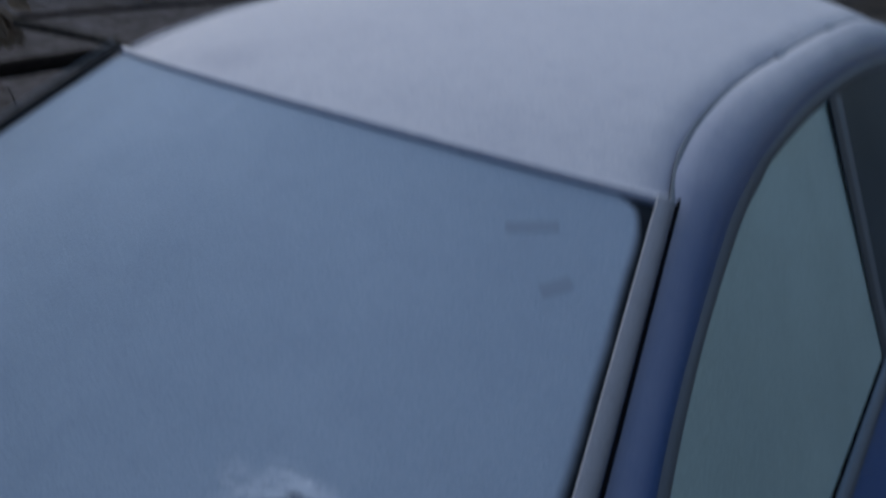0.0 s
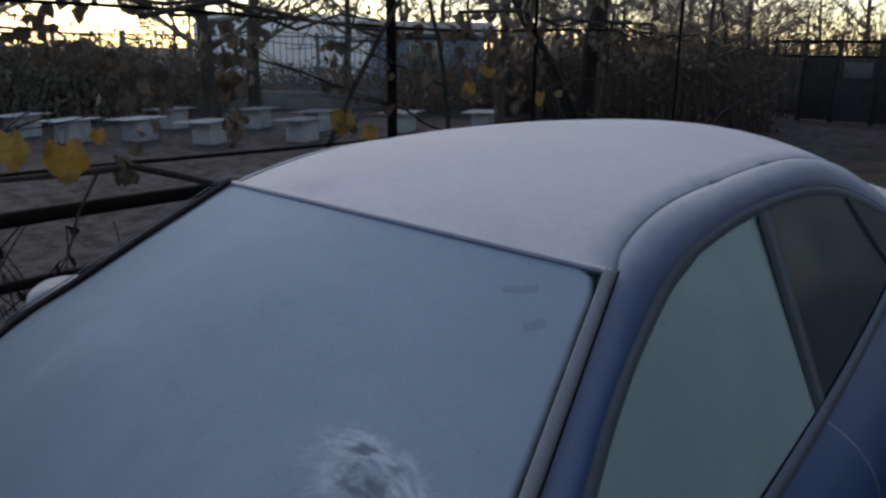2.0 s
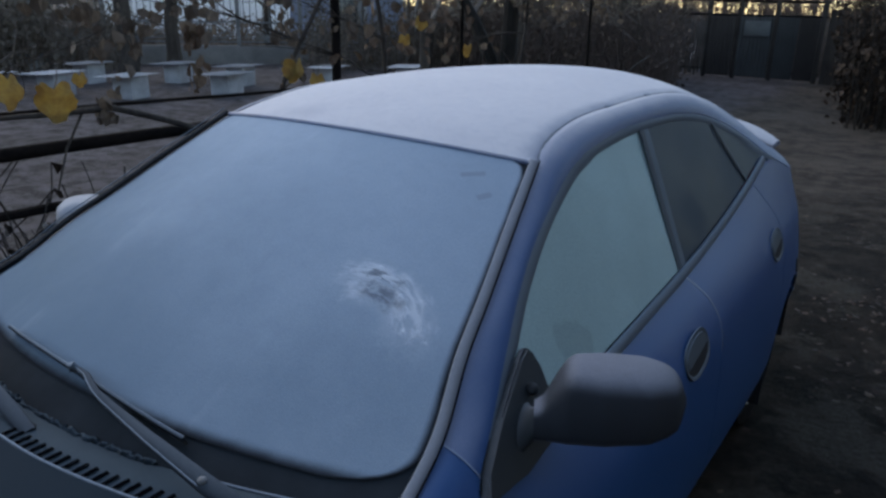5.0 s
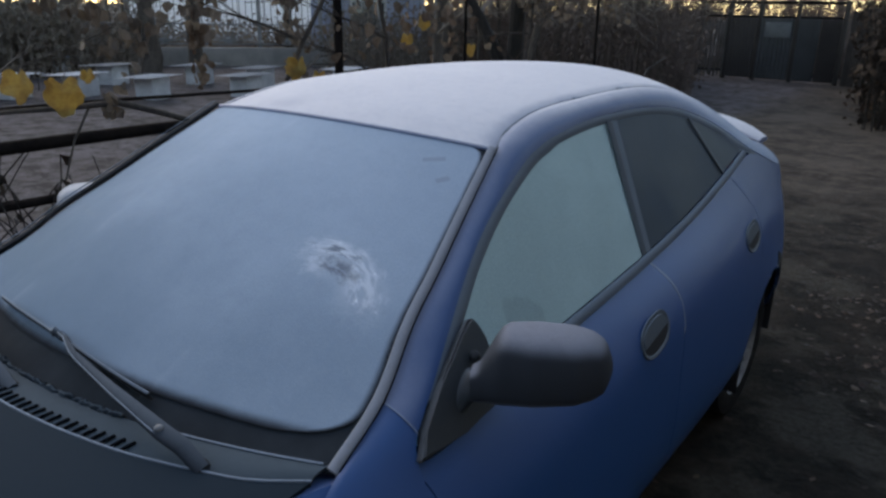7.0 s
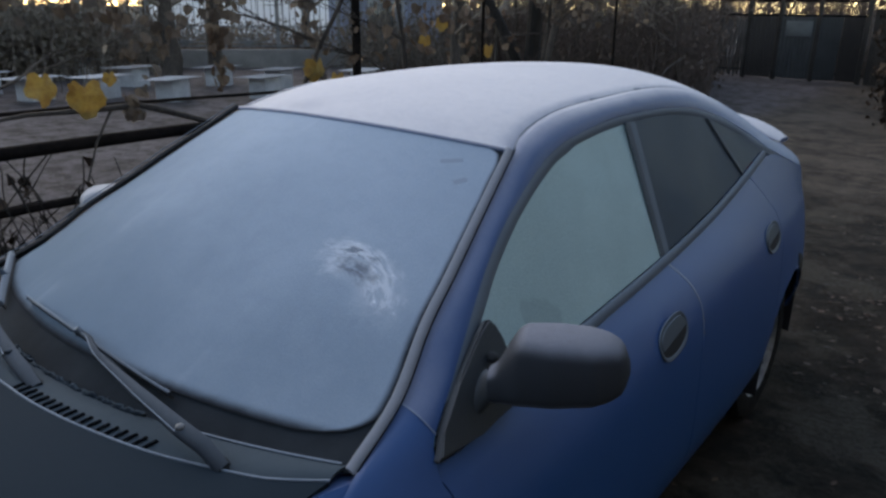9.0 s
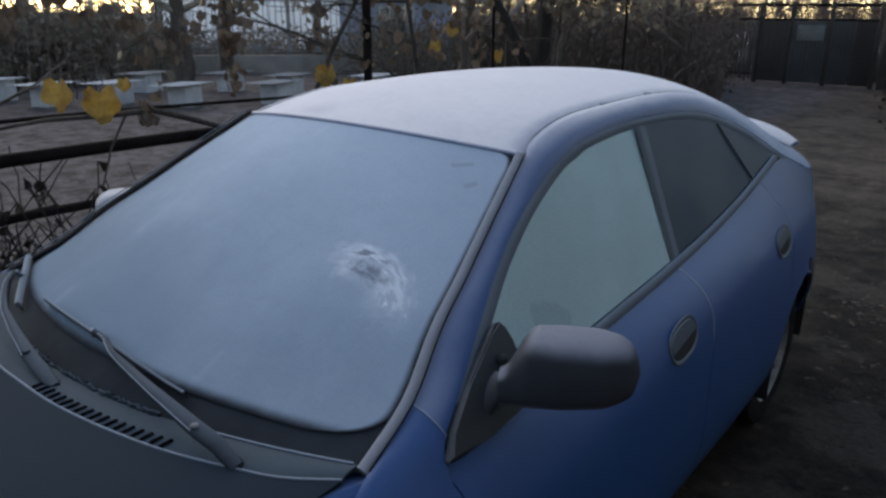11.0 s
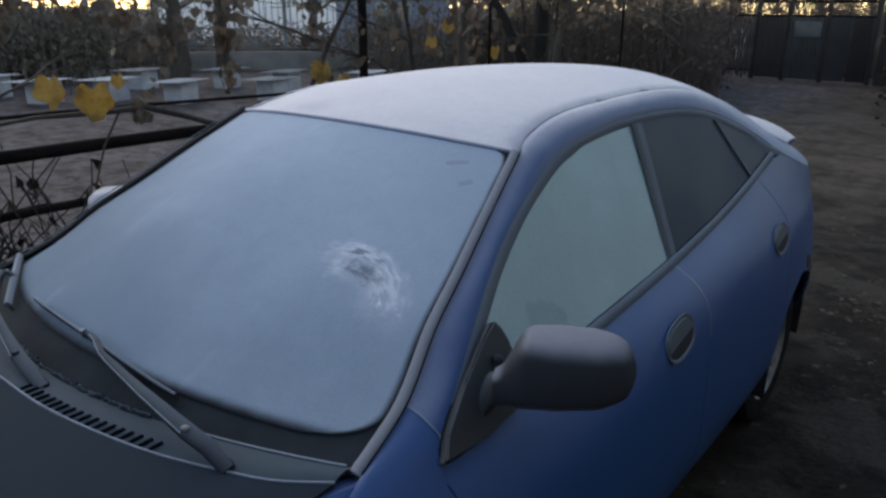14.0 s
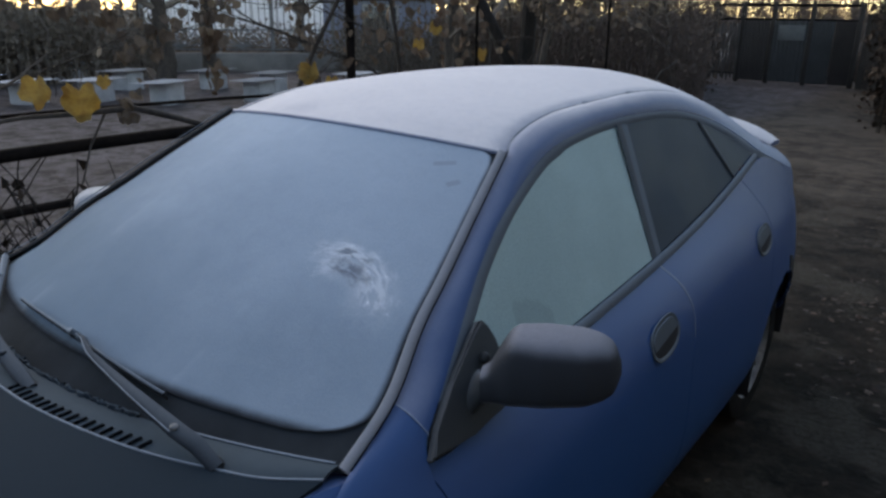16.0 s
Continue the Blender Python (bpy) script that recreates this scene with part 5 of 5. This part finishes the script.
    mesh_part("rimed_leaves", v, f, m_frost_leaf, vine, "low leaves white with rime", flat=True)


build_vine()


def build_yellow_leaf(at, size, turn, tilt, seed):
    """A lobed vine leaf, cupped, on a thin stalk."""
    rng = random.Random(seed)
    n = 45
    verts = [(0, 0, 0)]
    for k in range(n):
        a = 2 * math.pi * k / n
        lobe = abs(math.cos(2.5 * (a + math.pi / 2)))
        r = 0.5 * (0.83 + 0.15 * lobe ** 1.6 + 0.03 * math.cos(15 * a + seed) + rng.uniform(-0.04, 0.04))
        if abs(a - math.pi / 2) < 0.45:
            r *= 0.55 + 0.45 * abs(a - math.pi / 2) / 0.45
        if abs(a - 3 * math.pi / 2) < 0.5:
            r *= 1.12
        x, y = r * math.cos(a), r * math.sin(a)
        verts.append((x, y * 1.05, -0.9 * (x * x) - 0.35 * y * y + 0.08 * math.sin(3 * a + seed)))
    faces = [(0, 1 + k, 1 + (k + 1) % n) for k in range(n)]
    bm = bm_from([Vector(v) * size for v in verts], faces)
    bmesh.ops.solidify(bm, geom=list(bm.faces), thickness=0.0012)
    v, f = tube([(0, 0.28 * size, 0), (0.1 * size, 0.55 * size, 0.12 * size), (0.12 * size, 0.8 * size, 0.1 * size)], [0.0025, 0.002, 0.0018], 5)
    leaf = part("vine_leaf", bm, m_leaf_yellow)
    tagged(leaf, "yellow autumn vine leaf hanging from the cane", "leaf", "yellow leaves on the vine")
    part("stalk", bm_from(v, f), m_twig, leaf)
    leaf.matrix_world = pose(*at, 90 + tilt, 0, turn)
    return leaf


for at, size, turn, tilt, seed in (((-1.50, 0.825, 1.240), 0.155, 62, 8, 1), ((-1.52, 0.682, 1.290), 0.13, 100, -5, 2), ((-1.60, 2.105, 1.275), 0.13, 75, 10, 3), ((-1.58, 2.24, 1.215), 0.085, 40, 0, 4),
                                   ((-1.6, 3.0, 1.40), 0.085, 55, 0, 5), ((-1.6, 3.68, 1.32), 0.09, 70, 5, 6), ((-1.62, 3.18, 1.50), 0.09, 30, -8, 7), ((-1.60, 0.98, 1.30), 0.06, 70, 0, 8)):
    build_yellow_leaf(at, size, turn, tilt, seed)


# ---------------------------------------------------------------- low white stands with corrugated tops
def build_stand():
    st = thing("low_table", "low white block table with a frosted corrugated top", "table", "tables in the yard")
    part("block", box_bm((0.36, 0.46, 0.365), (0, 0.06, 0.18), 0.012), m_white, st, "whitewashed block")
    nu, nv = 8, 48

    def top(u, v):
        return ((u - 0.5) * 0.66, (v - 0.5) * 0.92, 0.385 + 0.007 * math.sin(v * 2 * math.pi * 9) + 0.02 * (u - 0.5))
    bm = sheet(top, nu, nv)
    bmesh.ops.solidify(bm, geom=list(bm.faces), thickness=0.010)
    part("corrugated_top", bm, m_sheet, st, "frost-white corrugated sheet")
    return st


stand = build_stand()
STANDS = [(-10.15, 6.28, 22), (-9.40, 7.65, 16), (-10.5, 8.85, 20), (-9.25, 10.0, 18), (-8.3, 11.35, 24), (-12.75, 7.0, 20), (-11.75, 8.3, 23), (-15.2, 7.1, 18), (-11.78, 4.69, 22), (-11.30, 5.62, 19), (-13.16, 4.38, 25)]
for k, (x, y, turn) in enumerate(STANDS):
    m = pose(x, y, 0, 0, 0, turn)
    if k == 0:
        stand.matrix_world = m
    else:
        copy_thing(stand, m)


# ---------------------------------------------------------------- ornamental fence, house and shed behind the yard
F0, F1 = Vector((-19.5, 5.6, 0)), Vector((-9.6, 18.6, 0))
FD = (F1 - F0).normalized()


def along(d, z=0.0, off=0.0):
    p = F0 + FD * d + Vector((-FD.y, FD.x, 0)) * off
    return Vector((p.x, p.y, z))


def build_fence():
    fence = thing("ornamental_fence", "pale iron fence with fan ornaments on a low grey wall", "fence")
    total = (F1 - F0).length
    turn = math.degrees(math.atan2(FD.y, FD.x))
    c = along(total / 2, 0.22)
    part("low_wall", box_bm((total, 0.22, 0.50), c, 0.02, (0, 0, turn)), m_conc, fence, "low rendered wall")
    for z in (0.56, 1.05, 1.85):
        v, f = tube([along(0, z), along(total, z)], 0.022, 6)
        part("rail", bm_from(v, f), m_iron, fence)
    d, i = 0.2, 0
    while d < total - 0.1:
        if i % 10 == 0:
            part("post", box_bm((0.10, 0.10, 1.95), along(d, 0.97), 0.01, (0, 0, turn)), m_iron, fence)
            c0 = along(d + 0.8, 0.60)
            fan = part("fan", bm_from(*tube([along(d + 0.8 + 0.64 * math.cos(a), 0.60 + 0.44 * math.sin(a)) for a in np.linspace(0.1, math.pi - 0.1, 15)], 0.014, 5)), m_iron, fence, "fan of iron rays")
            for k in range(9):
                a = math.pi * (0.08 + 0.84 * k / 8)
                e = along(d + 0.8 + 0.62 * math.cos(a), 0.60 + 0.42 * math.sin(a))
                part("ray", bm_from(*tube([c0, e], [0.022, 0.015], 5)), m_iron, fan)
        else:
            v, f = tube([along(d, 1.05), along(d, 1.95)], [0.014, 0.008], 5)
            part("bar", bm_from(v, f), m_iron, fence)
        d += 0.16
        i += 1


build_fence()


def build_house(name, at, turn, size, wall_mat, label, ridge=1.5, windows=3):
    house = thing(name, label, "house", at=at)
    house.rotation_euler = (0, 0, radians(turn))
    w, d, h = size
    part("wall", box_bm((w, d, h), (0, 0, h / 2), 0.02), wall_mat, house)
    o = 0.4
    v = [(-w / 2 - o, -d / 2 - o, h), (w / 2 + o, -d / 2 - o, h), (w / 2 + o, d / 2 + o, h), (-w / 2 - o, d / 2 + o, h), (-w / 2 - o, 0, h + ridge), (w / 2 + o, 0, h + ridge)]
    bm = bm_from(v, [(0, 1, 5, 4), (3, 4, 5, 2), (0, 4, 3), (1, 2, 5), (0, 3, 2, 1)])
    part("roof", bm, m_roofing, house, "grey pitched roof", flat=True)
    for i in range(windows):
        x = -w / 2 + w * (i + 0.5) / windows
        win = part("window", box_bm((1.1, 0.08, 1.2), (x, -d / 2 - 0.02, h * 0.58), 0.01), m_white, house)
        part("pane", box_bm((0.94, 0.03, 1.04), (x, -d / 2 - 0.065, h * 0.58), 0.004), m_pane, win)
    return house


def build_greenhouse(at, turn, size, ridge=0.7):
    """A film-covered frame: pale sheets between thin hoops, lit through by the low sun behind it."""
    gh = thing("greenhouse", "pale plastic-film greenhouse behind the fence", "greenhouse", at=at)
    gh.rotation_euler = (0, 0, radians(turn))
    w, d, h = size
    for sy in (-1, 1):
        part("side_film", box_bm((w, 0.01, h), (0, sy * d / 2, h / 2), 0), m_film, gh)
        v = [(-w / 2, sy * d / 2, h), (w / 2, sy * d / 2, h), (w / 2, 0, h + ridge), (-w / 2, 0, h + ridge)]
        bm = bm_from(v, [(0, 1, 2, 3)])
        bmesh.ops.solidify(bm, geom=list(bm.faces), thickness=0.01)
        part("roof_film", bm, m_film, gh)
    for sx in (-1, 1):
        v = [(sx * w / 2, -d / 2, 0), (sx * w / 2, d / 2, 0), (sx * w / 2, d / 2, h), (sx * w / 2, 0, h + ridge), (sx * w / 2, -d / 2, h)]
        bm = bm_from(v, [(0, 1, 2, 3, 4)])
        bmesh.ops.solidify(bm, geom=list(bm.faces), thickness=0.01)
        part("end_film", bm, m_film, gh)
    for k in range(8):
        x = -w / 2 + w * k / 7
        hoop = [(x, -d / 2 - 0.02, 0), (x, -d / 2 - 0.02, h), (x, 0, h + ridge + 0.02), (x, d / 2 + 0.02, h), (x, d / 2 + 0.02, 0)]
        part("hoop", bm_from(*tube(hoop, 0.025, 6)), m_iron, gh)
    return gh


build_greenhouse((-27.5, 20.5, 0), 54, (7.5, 4.5, 2.3))
build_house("shed", (-15.2, 16.9, 0), 46, (3.4, 2.6, 2.0), m_bluewall, "faded blue shed among bare trees", 0.4, 1)


# ---------------------------------------------------------------- gate at the end of the lane
GY = 19.0


def build_gate():
    gate = thing("gate", "dark sheet-metal gate with a blank sign under an open frame", "gate")
    for x in (-5.25, -4.55, -3.82, -2.95, -1.92):
        part("post", box_bm((0.10, 0.10, 1.95), (x, GY, 0.95), 0.012), m_board, gate)
    for z, r in ((1.86, 0.035), (1.52, 0.025), (0.2, 0.025)):
        v, f = tube([(-5.35, GY, z), (-1.85, GY, z)], r, 8)
        part("rail", bm_from(v, f), m_rust, gate)
    for x0, x1, mat in ((-4.50, -3.87, m_gate), (-3.77, -3.0, m_gate_b), (-2.90, -2.42, m_gate_b), (-2.40, -1.97, m_gate)):
        n = 16

        def panel(u, v, x0=x0, x1=x1):
            return (x0 + (x1 - x0) * u, GY - 0.05 + 0.012 * (1 if int(u * n) % 2 else -1), 0.05 + 1.45 * v)
        part("panel", sheet(panel, n, 2, 1, 0.006), mat, gate, flat=True)
    for i in range(8):
        x = -5.18 + i * 0.083
        part("picket", box_bm((0.045, 0.025, 1.30 + 0.06 * (i % 3)), (x, GY - 0.07, 0.72), 0.006, (0, 2 - i % 4, 0)), m_picket, gate)
    part("sign", box_bm((0.60, 0.015, 0.36), (-3.36, GY - 0.09, 1.22), 0.004), m_sign, gate, "blank grey sign plate")


build_gate()


def build_board_fence(x0, x1, y0, y1, seed, height=1.75):
    fence = thing("board_fence", "dark weathered board fence along the lane", "fence")
    rng = random.Random(seed)
    n = int(math.hypot(x1 - x0, y1 - y0) / 0.16)
    turn = math.degrees(math.atan2(y1 - y0, x1 - x0))
    for i in range(n):
        t = (i + 0.5) / n
        h = height + rng.uniform(-0.06, 0.06)
        part("board", box_bm((0.148, 0.022, h), (x0 + (x1 - x0) * t, y0 + (y1 - y0) * t, h / 2 - 0.03), 0.004, (0, rng.uniform(-1, 1), turn), 1), m_board, fence)
    for z in (0.4, 1.4):
        v, f = tube([(x0, y0 + 0.04, z), (x1, y1 + 0.04, z)], 0.03, 6)
        part("rail", bm_from(v, f), m_board, fence)


build_board_fence(-1.8, 7.0, 19.0, 15.5, 3)

# a leaning frosted pole in front of the brush
v, f = tube([(-4.15, 12.2, 0.0), (-3.75, 12.1, 0.62), (-3.45, 12.05, 0.84)], [0.018, 0.016, 0.013], 8)
pole = part("pole", bm_from(v, f), frosted("frosted_pole", (0.04, 0.035, 0.03), 0.2, 0.9, 0.03, 0.2, 0.9))
tagged(pole, "leaning wooden pole rimed with frost", "pole")

# ---------------------------------------------------------------- trees and brush
build_tree("tree", (-1.98, 4.72, 0), 4.4, 0.09, 21, "bare forked tree with dark bark", 140, 0.06, None, (0.16, 0.10), (-0.50, -0.33, 1.25), 3, 0.6, "", 0.6, m_bark_dark)
build_tree("tree", (-4.4, 6.8, 0), 4.6, 0.075, 22, "thin bare tree with dry brown leaves", 420, 0.09, None, (0.1, 0.1))
build_tree("tree", (-12.75, 8.95, 0), 5.5, 0.17, 23, "thick tree with hanging dry leaves", 380, 0.10, None, (0.2, 0.0))
build_tree("tree", (-13.0, 8.0, 0), 5.5, 0.2, 24, "thick tree with hanging dry leaves", 380, 0.10, None, (-0.2, 0.0))
build_tree("tree", (-6.2, 12.0, 0), 5.0, 0.09, 25, "slender bare tree beside the brush", 250, 0.09, None, (0.3, 0.1))
build_tree("tree", (-9.8, 14.0, 0), 5.5, 0.12, 26, "bare tree with dark crown", 180, 0.11)
build_tree("tree", (-16.5, 4.8, 0), 5.0, 0.15, 27, "bare tree with dark crown", 600, 0.12)
build_tree("tree", (-18.5, 1.0, 0), 5.5, 0.16, 28, "bare tree with dark crown", 700, 0.12)
build_tree("tree", (-14.6, 13.2, 0), 5.2, 0.13, 29, "bare tree with dark crown", 160, 0.11)
rng_t = random.Random(77)
for k in range(16):
    y = rng_t.uniform(13.0, 18.2)
    x = rng_t.uniform(-8.5, -3.2 - (y - 12) * 0.37)
    build_tree("tree", (x, y, 0), rng_t.uniform(3.2, 5.4), rng_t.uniform(0.035, 0.07), 100 + k, "slender bare tree in the brush", 60, 0.08, None, (rng_t.gauss(0, 0.3), rng_t.gauss(0, 0.3)), None, 3, 0.2, "bare trees in the brush", 0.5)
for k in range(14):
    x = rng_t.uniform(-14, 12)
    y = rng_t.uniform(24, 40)
    build_tree("tree", (x, y, 0), rng_t.uniform(4.5, 7.5), rng_t.uniform(0.09, 0.16), 200 + k, "distant bare tree behind the fences", 150, 0.14, None, (rng_t.gauss(0, 0.3), 0), None, 3, 0.3, "distant bare trees", 0.55)
for k in range(12):
    a = rng_t.uniform(0.15, 1.05)
    r = rng_t.uniform(34, 48)
    build_tree("tree", (-r * math.cos(a), r * math.sin(a), 0), rng_t.uniform(5, 8), rng_t.uniform(0.1, 0.2), 300 + k, "distant bare tree behind the fences", 250, 0.16, None, (rng_t.gauss(0, 0.3), 0), None, 3, 0.3, "distant bare trees", 0.55)

build_thicket("brush", "dense leafless brown brush", (-12.5, -2.7, 12.2, 18.6), 3600, 1.75, 31, 5, 0.07, m_brush, m_leaf_brush, 0.008, lambda x, y: y > 12.2 + max(0, -5.5 - x) * 0.6 and x < -2.9 - (y - 12) * 0.37)
build_thicket("evergreen_hedge", "dark evergreen hedge with brown patches", (-19.5, -13.2, 1.0, 7.6), 1500, 1.5, 32, 16, 0.11, m_twig, m_leaf_green, 0.012, lambda x, y: x < -14.6)
build_thicket("weeds", "dry weeds by the fence", (-17, -9, 7, 17), 900, 0.5, 33, 2, 0.06, m_twig, m_leaf_dry, 0.005, lambda x, y: (Vector((x, y, 0)) - F0).cross(FD).z < -0.3 and (Vector((x, y, 0)) - F0).cross(FD).z > -2.2)
build_thicket("brush", "brown brush behind the iron fence", (-26, -10.5, 5.0, 21.0), 1700, 1.1, 37, 5, 0.10, m_twig, m_leaf_dry, 0.010, lambda x, y: 0.4 < (y - F0.y) * FD.x - (x - F0.x) * FD.y < 6)
build_thicket("brush", "bare brush behind the gate", (-9, 6, 20.5, 24), 2200, 2.9, 38, 4, 0.08, m_brush, m_leaf_brush, 0.010)
def beside_fence(x, y):
    d = (x - F0.x) * FD.x + (y - F0.y) * FD.y
    return -2.4 < (y - F0.y) * FD.x - (x - F0.x) * FD.y < -0.4 and (d < 5.6 or 9.8 < d < 16)


build_thicket("brush", "brown brush in front of the iron fence", (-21, -8.5, 4.0, 19.0), 1300, 1.5, 39, 7, 0.08, m_twig, m_leaf_green, 0.009, beside_fence)
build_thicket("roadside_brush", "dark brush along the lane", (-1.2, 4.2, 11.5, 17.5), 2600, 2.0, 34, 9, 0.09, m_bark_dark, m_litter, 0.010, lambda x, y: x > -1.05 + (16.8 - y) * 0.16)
build_thicket("far_woods", "far belt of leafless trees", (-75, 45, 52, 62), 900, 3.3, 35, 5, 0.3, m_twig, m_leaf_dry, 0.05)
build_thicket("far_woods", "far belt of leafless trees", (-70, -52, -25, 52), 800, 2.9, 36, 5, 0.3, m_twig, m_leaf_dry, 0.05)

# fallen leaves
rng_l = random.Random(9)
spots = []
for _ in range(2600):
    x, y = rng_l.uniform(-6, 3.5), rng_l.uniform(-1, 14)
    spots.append(Vector((x, y, 0.03 + rng_l.random() * 0.015)))
for _ in range(34):
    cx, cy, wide = rng_l.uniform(0.9, 3.4), rng_l.uniform(1.5, 11.5), rng_l.uniform(0.12, 0.38)
    for _ in range(rng_l.randint(60, 170)):
        spots.append(Vector((cx + rng_l.gauss(0, wide), cy + rng_l.gauss(0, wide * 1.2), 0.03 + rng_l.random() * 0.02)))
verts, faces = [], []
for p in spots:
    a = rng_l.uniform(0, 6.28)
    s = rng_l.uniform(0.010, 0.028)
    d, e = Vector((math.cos(a), math.sin(a), rng_l.uniform(-0.25, 0.25))) * s, Vector((-math.sin(a), math.cos(a), rng_l.uniform(-0.25, 0.25))) * s * 0.6
    o = len(verts)
    verts += [p - d, p + e, p + d, p - e]
    faces += [(o, o + 1, o + 2), (o, o + 2, o + 3)]
litter = mesh_part("leaf_litter", verts, faces, m_litter, flat=True)
tagged(litter, "scattered dry leaves on the earth", "leaves", kind="stuff")

# a few frosted leaves lying pale on the lane
for k in range(16):
    x, y = rng_l.uniform(0.9, 3.2), rng_l.uniform(3.2, 9.5)
    s = rng_l.uniform(0.022, 0.045)
    ring = [(s * math.cos(a) * (1 + 0.25 * math.cos(3 * a + k)), 0.62 * s * math.sin(a), 0.010 + 0.25 * s * math.cos(2 * a)) for a in np.linspace(0, 2 * math.pi, 12, endpoint=False)]
    pale = mesh_part("fallen_leaf", ring + [(0, 0, 0.004)] + [(a, b, c - 0.0015) for a, b, c in ring], [(i, (i + 1) % 12, 12) for i in range(12)] + [(13 + i, 13 + (i + 1) % 12, (i + 1) % 12, i) for i in range(12)], m_frost_leaf)
    pale.matrix_world = pose(x, y, 0.012, 0, 0, rng_l.uniform(0, 360))
    tagged(pale, "pale frosted leaf lying on the dark earth", "leaf", "frosted leaves on the lane")


# ---------------------------------------------------------------- unseen plain walls, added behind and beside the viewer to hold back sky light
for name, size, at in (("sky_block_east", (0.25, 17, 4.2), (4.3, 1.0, 2.1)), ("sky_block_south", (24, 0.25, 3.6), (-6.5, -7.0, 1.8))):
    w = part(name, box_bm(size, at, 0.01), m_conc)
    tagged(w, "unseen plain grey wall added to block sky light", "wall", kind="structure")
